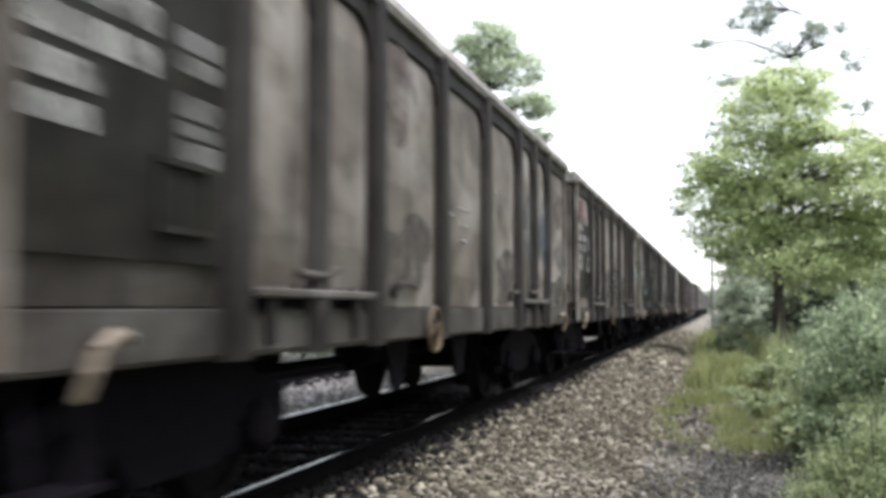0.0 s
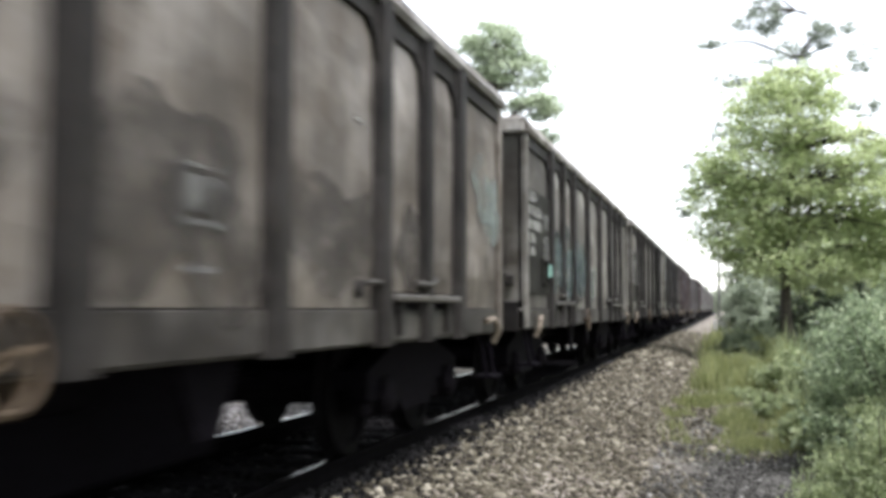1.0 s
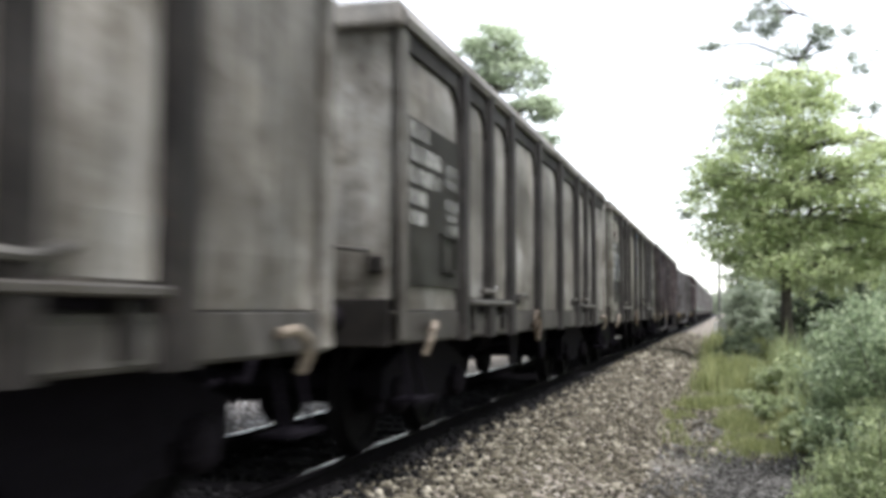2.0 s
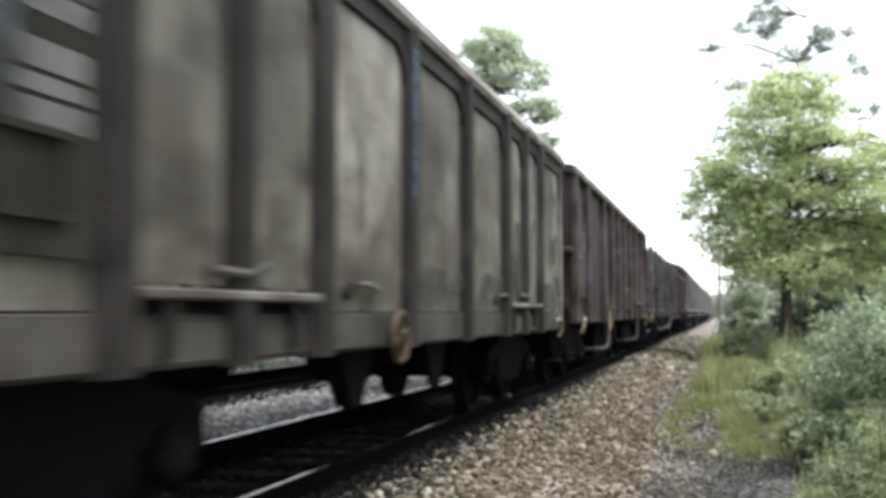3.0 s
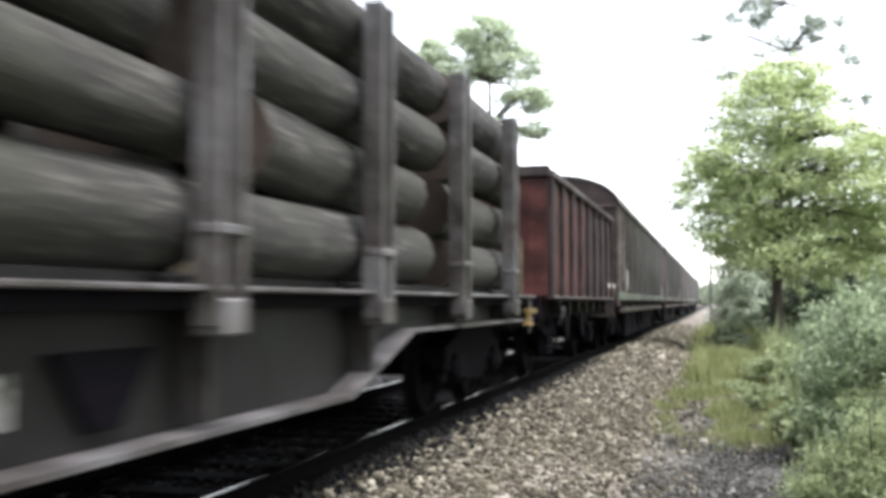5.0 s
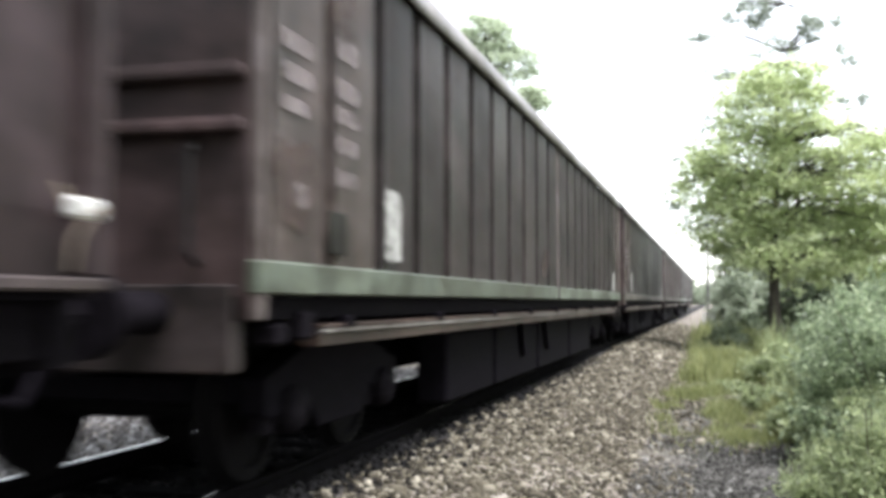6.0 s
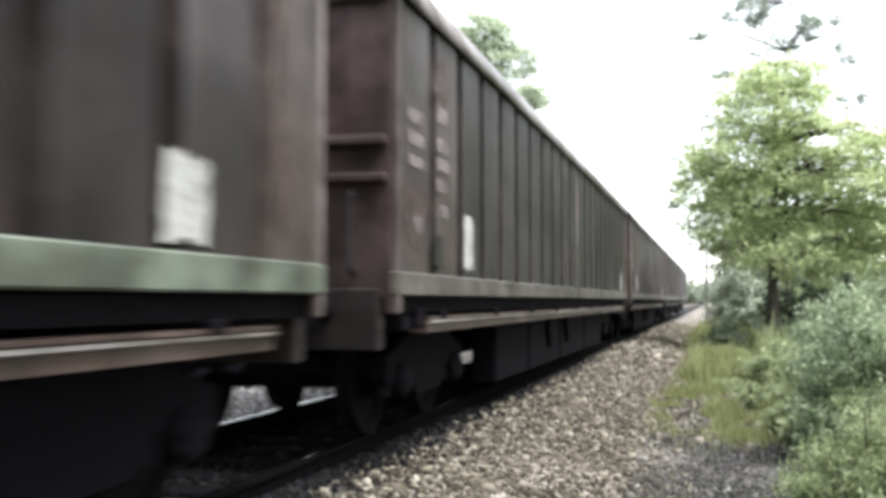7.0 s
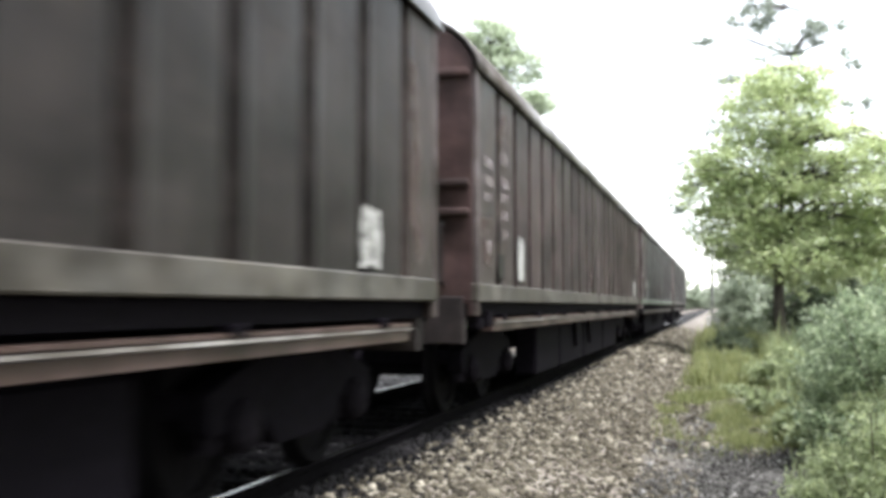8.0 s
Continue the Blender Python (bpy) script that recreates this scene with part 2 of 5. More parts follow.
M_STONE = stony("ballast_stone", [(0.0, (0.028, 0.024, 0.017)), (0.35, (0.07, 0.062, 0.044)), (0.75, (0.13, 0.116, 0.083)), (1.0, (0.34, 0.315, 0.245))])
# near-black stone tones paint the shade beneath and beside the train
M_STONE3 = stony("shade_black_ballast_stone", [(0.0, (0.003, 0.003, 0.003)), (0.6, (0.006, 0.0056, 0.0056)), (1.0, (0.014, 0.013, 0.013))])
M_STONE4 = stony("grey_dirt_and_stone", [(0.0, (0.03, 0.029, 0.026)), (0.55, (0.075, 0.072, 0.065)), (0.9, (0.12, 0.117, 0.105)), (1.0, (0.3, 0.295, 0.27))])
M_STONE2 = stony("grey_ballast_stone", [(0.0, (0.0744, 0.0682, 0.0651)), (0.5, (0.167, 0.158, 0.149)), (1.0, (0.341, 0.335, 0.322))])


def bark_material():
    m, n, l, b = material("log_bark")
    v = coords(n, l, (6, 0.9, 6))
    v2 = coords(n, l)
    a, g = noise_tex(n, l, v, 3, 6, 0.7), noise_tex(n, l, v2, 1.2, 4)
    r = ramp(n, [(0.34, (0.008, 0.0075, 0.007)), (0.52, (0.028, 0.026, 0.022)), (0.66, (0.1, 0.095, 0.08)), (0.8, (0.23, 0.22, 0.185))])
    l.new(a.outputs[0], r.inputs[0])
    q = ramp(n, [(0.42, (0, 0, 0)), (0.6, (0.7, 0.7, 0.7))])
    l.new(g.outputs[0], q.inputs[0])
    l.new(mixc(n, l, q.outputs[0], r.outputs[0], (0.032, 0.032, 0.022)), b.inputs["Base Color"])
    b.inputs["Roughness"].default_value = 0.9
    bump(n, l, b, a.outputs[0], 0.7, 0.02)
    return m


def wood_end_material(name, tone):
    m, n, l, b = material(name)
    tc = n.new("ShaderNodeTexCoord")
    w = n.new("ShaderNodeTexNoise")
    w.inputs["Scale"].default_value = 4.0
    l.new(tc.outputs["Object"], w.inputs["Vector"])
    t = noise_tex(n, l, tc.outputs["Object"], 30)
    r = ramp(n, [(0.3, tuple(0.5 * q for q in tone)), (0.7, tone)])
    l.new(w.outputs[0], r.inputs[0])
    q = ramp(n, [(0.3, (0.75, 0.75, 0.75)), (0.7, (1, 1, 1))])
    l.new(t.outputs[0], q.inputs[0])
    l.new(mixc(n, l, 1.0, r.outputs[0], q.outputs[0], "MULTIPLY"), b.inputs["Base Color"])
    b.inputs["Roughness"].default_value = 0.8
    return m


def ground_material():
    """Gravel by the line that gives way to soil and thin turf."""
    m, n, l, b = material("gravel_and_soil")
    tc, sep = n.new("ShaderNodeTexCoord"), n.new("ShaderNodeSeparateXYZ")
    l.new(tc.outputs["Object"], sep.inputs[0])
    cell = n.new("ShaderNodeTexVoronoi")
    cell.inputs["Scale"].default_value = 17.0
    l.new(tc.outputs["Object"], cell.inputs["Vector"])
    r = ramp(n, [(0.0, (0.05, 0.04, 0.03)), (0.4, (0.13, 0.11, 0.085)), (0.8, (0.21, 0.185, 0.15)), (1.0, (0.32, 0.3, 0.25))])
    sc = n.new("ShaderNodeSeparateColor")
    l.new(cell.outputs["Color"], sc.inputs[0])
    l.new(sc.outputs[0], r.inputs[0])
    big = noise_tex(n, l, tc.outputs["Object"], 0.8, 6, 0.65)
    soil = ramp(n, [(0.3, (0.035, 0.033, 0.028)), (0.5, (0.06, 0.057, 0.049)), (0.7, (0.055, 0.062, 0.036))])
    l.new(big.outputs[0], soil.inputs[0])
    add = n.new("ShaderNodeMath")
    add.operation = "ADD"
    l.new(sep.outputs[0], add.inputs[0])
    l.new(big.outputs[0], add.inputs[1])
    right = n.new("ShaderNodeMapRange")
    right.inputs[1].default_value, right.inputs[2].default_value = -0.45, 0.25
    l.new(add.outputs[0], right.inputs[0])
    left = n.new("ShaderNodeMapRange")
    left.inputs[1].default_value, left.inputs[2].default_value = -11.0, -12.0
    l.new(sep.outputs[0], left.inputs[0])
    both = n.new("ShaderNodeMath")
    both.operation = "MAXIMUM"
    l.new(right.outputs[0], both.inputs[0])
    l.new(left.outputs[0], both.inputs[1])
    # band darkened for the train's shade, between and just outside the busy track's rails
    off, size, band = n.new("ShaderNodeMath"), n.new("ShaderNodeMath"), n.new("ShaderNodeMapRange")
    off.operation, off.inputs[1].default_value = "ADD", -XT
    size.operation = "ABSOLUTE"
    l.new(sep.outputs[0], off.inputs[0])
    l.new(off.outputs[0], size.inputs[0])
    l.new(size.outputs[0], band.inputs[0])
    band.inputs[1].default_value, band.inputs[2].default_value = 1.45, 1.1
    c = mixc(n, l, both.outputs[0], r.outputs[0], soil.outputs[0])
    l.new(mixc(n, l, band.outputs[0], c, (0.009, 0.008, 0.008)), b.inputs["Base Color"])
    b.inputs["Roughness"].default_value = 0.95
    bump(n, l, b, cell.outputs["Distance"], 0.9, 0.03)
    return m


M_BARK, M_GROUND = bark_material(), ground_material()
M_END, M_ENDOLD = wood_end_material("sawn_log_end", (0.42, 0.345, 0.24)), wood_end_material("grimy_log_end", (0.075, 0.053, 0.038))


# ---- mesh helpers ----
def mesh_ob(name, verts, faces, mat, parent=None, label="", smooth=False):
    me = bpy.data.meshes.new(name)
    me.from_pydata(verts, [], faces)
    me.materials.append(mat)
    if smooth:
        me.polygons.foreach_set("use_smooth", [True] * len(me.polygons))
    ob = new(name, me)
    ob.parent = parent
    if label:
        tagged(ob, label)
    return ob


def part(name, bm, mat, parent, label="", smooth=False, bevel=0.0):
    if bevel:
        bmesh.ops.bevel(bm, geom=bm.edges[:], offset=bevel, segments=1, affect="EDGES", clamp_overlap=True)
    bmesh.ops.recalc_face_normals(bm, faces=bm.faces[:])
    me = bpy.data.meshes.new(name)
    bm.to_mesh(me)
    bm.free()
    me.materials.append(mat)
    if smooth:
        me.polygons.foreach_set("use_smooth", [True] * len(me.polygons))
        me.set_sharp_from_angle(angle=radians(35))
    ob = new(name, me)
    ob.parent = parent
    if label:
        tagged(ob, label)
    return ob


def slab(bm, x0, x1, y0, y1, z0, z1):
    vs = [bm.verts.new((x, y, z)) for x in (x0, x1) for y in (y0, y1) for z in (z0, z1)]
    for f in ((0, 1, 3, 2), (4, 6, 7, 5), (0, 4, 5, 1), (2, 3, 7, 6), (0, 2, 6, 4), (1, 5, 7, 3)):
        bm.faces.new([vs[i] for i in f])
    return bm


def B(*a):
    """A bmesh of one box or of several."""
    bm = bmesh.new()
    for q in (a if isinstance(a[0], tuple) else (a,)):
        slab(bm, *q)
    return bm


def rod(bm, a, b, r0, r1=None, n=10):
    """A closed round rod from a to b."""
    a, b = Vector(a), Vector(b)
    q = (b - a).to_track_quat("Z", "Y")
    r1 = r0 if r1 is None else r1
    rings = []
    for c, r in ((a, r0), (b, r1)):
        rings.append([bm.verts.new(c + q @ Vector((r * math.cos(2 * math.pi * i / n), r * math.sin(2 * math.pi * i / n), 0))) for i in range(n)])
    for i in range(n):
        bm.faces.new((rings[0][i], rings[0][(i + 1) % n], rings[1][(i + 1) % n], rings[1][i]))
    bm.faces.new(rings[0][::-1])
    bm.faces.new(rings[1])
    return bm


def bent(bm, pts, r, n=8):
    for a, b in zip(pts, pts[1:]):
        rod(bm, a, b, r, r, n)
    return bm


def lathe(bm, prof, n=20, center=(0, 0, 0)):
    """Turns a profile of (x along the axis, radius) about the x axis."""
    rings = [[bm.verts.new((center[0] + x, center[1] + r * math.cos(2 * math.pi * i / n), center[2] + r * math.sin(2 * math.pi * i / n)))
              for i in range(n)] for x, r in prof]
    for a, b in zip(rings, rings[1:]):
        for i in range(n):
            bm.faces.new((a[i], a[(i + 1) % n], b[(i + 1) % n], b[i]))
    bm.faces.new(rings[0][::-1])
    bm.faces.new(rings[-1])
    return bm


def prism(bm, outline, x0, x1):
    """An outline of (y, z) carried from x0 to x1."""
    a = [bm.verts.new((x0, y, z)) for y, z in outline]
    b = [bm.verts.new((x1, y, z)) for y, z in outline]
    k = len(outline)
    for i in range(k):
        bm.faces.new((a[i], a[(i + 1) % k], b[(i + 1) % k], b[i]))
    bm.faces.new(a[::-1])
    bm.faces.new(b)
    return bm


def pressed(bm, x, y0, y1, z0, z1, depth, sign, back=0.03):
    """A pressed sheet panel that swells out by depth between its edges."""
    k = 7
    front = {}
    for i in range(k + 1):
        for j in range(k + 1):
            u, w = i / k, j / k
            d = depth * (1 - abs(2 * u - 1) ** 4) * (1 - abs(2 * w - 1) ** 6)
            front[i, j] = bm.verts.new((sign * (x + d), y0 + u * (y1 - y0), z0 + w * (z1 - z0)))
    for i in range(k):
        for j in range(k):
            bm.faces.new((front[i, j], front[i + 1, j], front[i + 1, j + 1], front[i, j + 1]))
    slab(bm, *sorted((sign * (x - back), sign * x)), y0, y1, z0, z1)
    return bm


def blot(bm, x, yc, zc, ry, rz, seed, n=22):
    """A flat ragged blot of paint on the plane x."""
    rnd = random.Random(seed)
    ph = [rnd.uniform(0, 6.28) for _ in range(3)]
    vs = []
    for i in range(n):
        a = 2 * math.pi * i / n
        k = 1 + 0.22 * math.sin(2 * a + ph[0]) + 0.15 * math.sin(3 * a + ph[1]) + 0.1 * math.sin(5 * a + ph[2])
        vs.append((yc + ry * k * math.cos(a), zc + rz * k * math.sin(a)))
    prism(bm, vs, x, x + 0.003)
    return bm


def stroke(bm, x, line, wide):
    """A sprayed line of some width on the plane x, through points of (y, z), rounded at its corners."""
    pts = [Vector(line[0])]
    for a, b, c in zip(line, line[1:], line[2:]):
        a, b, c = Vector(a), Vector(b), Vector(c)
        pts += [b.lerp(a, 0.25), b.lerp((a + c) / 2, 0.12), b.lerp(c, 0.25)]
    pts.append(Vector(line[-1]))
    left, right = [], []
    for i, p in enumerate(pts):
        d = (pts[min(i + 1, len(pts) - 1)] - pts[max(i - 1, 0)]).normalized()
        k = wide * (0.75 + 0.25 * math.sin(1.7 * i))
        left.append((p[0] - d[1] * k, p[1] + d[0] * k))
        right.append((p[0] + d[1] * k, p[1] - d[0] * k))
    lo = [[bm.verts.new((q, *v)) for v in side] for q in (x, x + 0.003) for side in (left, right)]
    for i in range(len(pts) - 1):
        for a, b in ((lo[2], lo[3]), (lo[1], lo[0]), (lo[0], lo[2]), (lo[3], lo[1])):
            bm.faces.new((a[i], a[i + 1], b[i + 1], b[i]))
    return bm


def torn(bm, x0, x1, y0, y1, z0, z1, seed):
    """A pasted paper sheet with a torn edge."""
    rnd = random.Random(seed)
    k, out = 6, []
    for a, b in (((y0, z0), (y1, z0)), ((y1, z0), (y1, z1)), ((y1, z1), (y0, z1)), ((y0, z1), (y0, z0))):
        for i in range(k):
            u = i / k
            out.append((a[0] + (b[0] - a[0]) * u + rnd.uniform(-0.022, 0.022), a[1] + (b[1] - a[1]) * u + rnd.uniform(-0.03, 0.03)))
    return prism(bm, out, x0, x1)


RIDERS = []


# ---- running gear ----
def wheelset(parent, y, r=0.46):
    bm = bmesh.new()
    rod(bm, (-0.98, 0, 0), (0.98, 0, 0), 0.085, 0.085, 10)
    for s in (-1, 1):
        prof = [(0.655, 0.12), (0.66, r + 0.03), (0.69, r + 0.03), (0.705, r), (0.79, r - 0.006), (0.79, r - 0.075), (0.75, r - 0.09), (0.75, 0.16), (0.8, 0.13)]
        lathe(bm, [(s * x, q) for x, q in prof], 22)
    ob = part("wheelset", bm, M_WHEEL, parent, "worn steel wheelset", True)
    ob.location = (0, y, r)
    return ob


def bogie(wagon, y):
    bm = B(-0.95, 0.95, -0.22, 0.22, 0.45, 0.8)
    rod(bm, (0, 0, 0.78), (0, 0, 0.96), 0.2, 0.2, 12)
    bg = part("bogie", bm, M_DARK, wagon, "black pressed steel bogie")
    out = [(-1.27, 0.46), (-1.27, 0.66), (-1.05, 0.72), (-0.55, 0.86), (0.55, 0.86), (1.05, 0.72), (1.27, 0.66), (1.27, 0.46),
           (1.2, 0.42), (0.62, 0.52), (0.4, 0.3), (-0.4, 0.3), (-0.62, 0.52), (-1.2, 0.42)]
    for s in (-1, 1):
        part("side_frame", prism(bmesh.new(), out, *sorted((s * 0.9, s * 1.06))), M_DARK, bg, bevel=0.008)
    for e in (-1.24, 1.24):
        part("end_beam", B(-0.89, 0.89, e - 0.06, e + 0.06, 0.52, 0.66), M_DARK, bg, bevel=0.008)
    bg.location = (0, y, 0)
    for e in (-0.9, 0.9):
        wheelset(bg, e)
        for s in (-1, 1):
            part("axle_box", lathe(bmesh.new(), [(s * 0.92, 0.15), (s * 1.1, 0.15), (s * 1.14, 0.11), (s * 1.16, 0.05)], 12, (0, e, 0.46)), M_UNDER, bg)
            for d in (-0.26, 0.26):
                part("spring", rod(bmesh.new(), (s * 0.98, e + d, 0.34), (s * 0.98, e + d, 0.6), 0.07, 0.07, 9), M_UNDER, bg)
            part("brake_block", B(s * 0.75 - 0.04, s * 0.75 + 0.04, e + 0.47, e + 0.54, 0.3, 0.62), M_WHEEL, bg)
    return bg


def buffers(wagon, y_end, out):
    for s in (-0.87, 0.87):
        bm = bmesh.new()
        rod(bm, (s, y_end, 1.06), (s, y_end + out * 0.4, 1.06), 0.11, 0.1, 12)
        rod(bm, (s, y_end + out * 0.4, 1.06), (s, y_end + out * 0.58, 1.06), 0.075, 0.075, 10)
        rod(bm, (s, y_end + out * 0.58, 1.06), (s, y_end + out * 0.61, 1.06), 0.21, 0.19, 16)
        part("buffer", bm, M_UNDER, wagon, "greasy round buffer", True)
    bm = bmesh.new()
    rod(bm, (0, y_end - out * 0.1, 1.04), (0, y_end + out * 0.3, 1.04), 0.05, 0.04, 8)
    bent(bm, [(-0.09, y_end + out * 0.28, 1.04), (-0.09, y_end + out * 0.6, 0.94), (0.09, y_end + out * 0.6, 0.94), (0.09, y_end + out * 0.28, 1.04)], 0.025)
    part("coupling", bm, M_UNDER, wagon, "screw coupling")
    bm = bmesh.new()
    bent(bm, [(0.4, y_end, 0.92), (0.4, y_end + out * 0.22, 0.84), (0.4, y_end + out * 0.4, 0.62), (0.4, y_end + out * 0.56, 0.66)], 0.028)
    part("brake_hose", bm, M_DARK, wagon)


def end_handle(wagon, y, s, mat):
    """The shunter's bow handle under the corner, with its step."""
    k = 1 if y < 5 else -1
    step, y = y, y + k * 0.44
    bm = bmesh.new()
    bent(bm, [(s * 1.42, y + k * 0.34, 1.0), (s * 1.46, y + k * 0.2, 1.02), (s * 1.47, y + k * 0.08, 0.96), (s * 1.46, y + k * 0.05, 0.88), (s * 1.42, y + k * 0.05, 0.79)], 0.03)
    part("bow_handle", bm, mat, wagon, "worn pale bow handle")
    y = step
    bm = bmesh.new()
    bent(bm, [(s * 1.3, y + k * 0.28, 0.92), (s * 1.38, y + k * 0.28, 0.48)], 0.018)
    bent(bm, [(s * 1.3, y + k * 0.6, 0.92), (s * 1.38, y + k * 0.6, 0.48)], 0.018)
    slab(bm, *sorted((s * 1.24, s * 1.45)), y + min(k * 0.24, k * 0.64), y + max(k * 0.24, k * 0.64), 0.46, 0.485)
    part("shunter_step", bm, M_DARK, wagon)


def hand_wheel(wagon, y, s, mat):
    """A rim with four spokes on a hub that sits on its spindle."""
    bm = bmesh.new()
    n, k = 20, 7
    rim = [[bm.verts.new((s * 1.46 + 0.02 * math.sin(2 * math.pi * j / k),
                          y + (0.165 + 0.02 * math.cos(2 * math.pi * j / k)) * math.cos(2 * math.pi * i / n),
                          0.95 + (0.165 + 0.02 * math.cos(2 * math.pi * j / k)) * math.sin(2 * math.pi * i / n))) for j in range(k)] for i in range(n)]
    for i in range(n):
        for j in range(k):
            bm.faces.new((rim[i][j], rim[(i + 1) % n][j], rim[(i + 1) % n][(j + 1) % k], rim[i][(j + 1) % k]))
    wheel = part("brake_wheel", bm, mat, wagon, "worn ochre hand-brake wheel", True)
    for i in (1, 6, 11, 16):
        a = 2 * math.pi * i / n
        part("spoke", rod(bmesh.new(), (s * 1.45, y, 0.95), (s * 1.46, y + 0.16 * math.cos(a), 0.95 + 0.16 * math.sin(a)), 0.013, 0.013, 6), mat, wheel)
    part("hub", rod(bmesh.new(), (s * 1.28, y, 0.95), (s * 1.48, y, 0.95), 0.032, 0.032, 8), mat, wheel)


def brake_gear(wagon, length, deep=0.5):
    """Rods, triangles, tank and cylinder hung between the bogies."""
    c = length / 2
    bm = bmesh.new()
    rod(bm, (-0.35, c - 1.6, 0.7), (-0.35, c - 0.5, 0.7), 0.2, 0.2, 14)
    part("air_tank", bm, M_UNDER, wagon, "", True)
    bm = bmesh.new()
    rod(bm, (0.3, c + 0.2, 0.72), (0.3, c + 0.8, 0.72), 0.15, 0.15, 12)
    part("brake_cylinder", bm, M_UNDER, wagon, "", True)
    bm = bmesh.new()
    for x in (-0.12, 0.2):
        rod(bm, (x, 3.0, 0.62), (x, length - 3.0, 0.62), 0.025, 0.025, 6)
    part("brake_rod", bm, M_DARK, wagon)
    for y in (c - 1.45, c + 0.5):
        for s in (-1.22, 1.18):
            bm = bmesh.new()
            prism(bm, [(y - 0.35, 0.92), (y + 0.35, 0.92), (y + 0.1, deep), (y - 0.1, deep)], s, s + 0.04)
            part("hanger_bracket", bm, M_DARK, wagon)


def lettering(wagon, x, y0, z_top, mat, rows):
    """Stencilled writing that cannot be read: bars, row by row of (start, width, height)."""
    z = z_top
    for cells, h in rows:
        for y, w in cells:
            part("lettering", B(x, x + 0.003, y0 + y, y0 + y + w, z - h, z), mat, wagon)
        z -= h + 0.045


# ---- open bogie wagon with grey pressed sides ----
POSTS = (2.42, 3.45, 4.48, 6.17, 7.87, 9.56, 10.59, 11.62)


def open_wagon():
    w = new("open_wagon")
    y0, y1, top = 0.68, 13.36, 3.3
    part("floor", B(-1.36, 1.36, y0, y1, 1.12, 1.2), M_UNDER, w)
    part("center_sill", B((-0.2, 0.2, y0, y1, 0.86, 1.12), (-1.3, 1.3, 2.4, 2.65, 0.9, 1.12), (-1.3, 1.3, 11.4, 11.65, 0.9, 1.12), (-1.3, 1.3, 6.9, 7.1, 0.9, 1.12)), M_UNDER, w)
    for s in (1, -1):
        part("sole_bar", B(*sorted((s * 1.3, s * 1.375)), y0, y1, 0.88, 1.105), M_GREYL, w, bevel=0.008)
        marks = (y0 + 0.06,) + POSTS + (y1 - 0.06,)
        for i, (a, b) in enumerate(zip(marks, marks[1:])):
            door = i in (1, 2, 6, 7)
            zb = 1.235 if door else 1.12
            part("door_leaf" if door else "side_panel", pressed(bmesh.new(), 1.365, a + 0.1, b - 0.1, zb, top - 0.3, 0.03, s), M_GREY, w)
            if door:
                part("lower_panel", B(*sorted((s * 1.31, s * 1.385)), a + 0.1, b - 0.1, 0.895, 1.075), M_GREYL, w, bevel=0.01)
                part("door_recess", B(*sorted((s * 1.3, s * 1.335)), a + 0.1, b - 0.1, 1.075, 1.165), M_GREYP, w, "near-black door hinge recess")
            else:
                part("lower_panel", B(*sorted((s * 1.31, s * 1.39)), a + 0.1, b - 0.1, 0.895, 1.11), M_GREYL, w, bevel=0.006)
        for y in marks:
            wide = 0.09 if y in (3.45, 10.59) else 0.105
            if y in (marks[0], marks[-1]):
                part("corner_post", B(*sorted((s * 1.3, s * 1.41)), y - 0.06, y + 0.06, 0.9, top - 0.12), M_GREY, w, bevel=0.012)
                continue
            bm = bmesh.new()
            out = [(s * 1.34, y - wide - 0.03), (s * 1.365, y - wide - 0.03), (s * 1.445, y - wide + 0.015), (s * 1.445, y + wide - 0.015), (s * 1.365, y + wide + 0.03), (s * 1.34, y + wide + 0.03)]
            a = [bm.verts.new((p, q, 0.87)) for p, q in out]
            b = [bm.verts.new((p, q, top - 0.13)) for p, q in out]
            for i in range(6):
                bm.faces.new((a[i], a[(i + 1) % 6], b[(i + 1) % 6], b[i]))
            bm.faces.new(a)
            bm.faces.new(b)
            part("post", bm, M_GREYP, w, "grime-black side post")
            # dark corner pieces give the panel tops an arched look
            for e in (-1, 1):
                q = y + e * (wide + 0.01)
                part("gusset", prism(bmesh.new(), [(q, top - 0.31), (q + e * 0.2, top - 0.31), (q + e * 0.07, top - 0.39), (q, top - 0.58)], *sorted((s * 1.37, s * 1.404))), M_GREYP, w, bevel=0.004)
        bm = bmesh.new()
        xs = [(1.33, top - 0.16), (1.43, top - 0.16), (1.45, top - 0.11), (1.4, top), (1.33, top)]
        a = [bm.verts.new((s * x, y0 - 0.04, z)) for x, z in xs]
        b = [bm.verts.new((s * x, y1 + 0.04, z)) for x, z in xs]
        for i in range(5):
            bm.faces.new((a[i], a[(i + 1) % 5], b[(i + 1) % 5], b[i]))
        bm.faces.new(a)
        bm.faces.new(b)
        part("top_chord", bm, M_CHORD, w, "pale worn top chord")
        # dark band that puts the chord's shade, with grime, into the colour
        part("header", B(*sorted((s * 1.31, s * 1.395)), y0 + 0.12, y1 - 0.12, top - 0.31, top - 0.155), M_GREYP, w, "dark header below the chord, grime and shade in its colour", bevel=0.01)
        for a, b in ((2.56, 4.34), (9.7, 11.48)):
            part("door_ledge", B(*sorted((s * 1.36, s * 1.455)), a, b, 1.165, 1.215), M_LEDGE, w, "pale door ledge", bevel=0.012)
            for y in (a + 0.25, b - 0.25):
                part("ledge_bracket", B(*sorted((s * 1.38, s * 1.42)), y - 0.05, y + 0.05, 0.93, 1.165), M_GREYP, w)
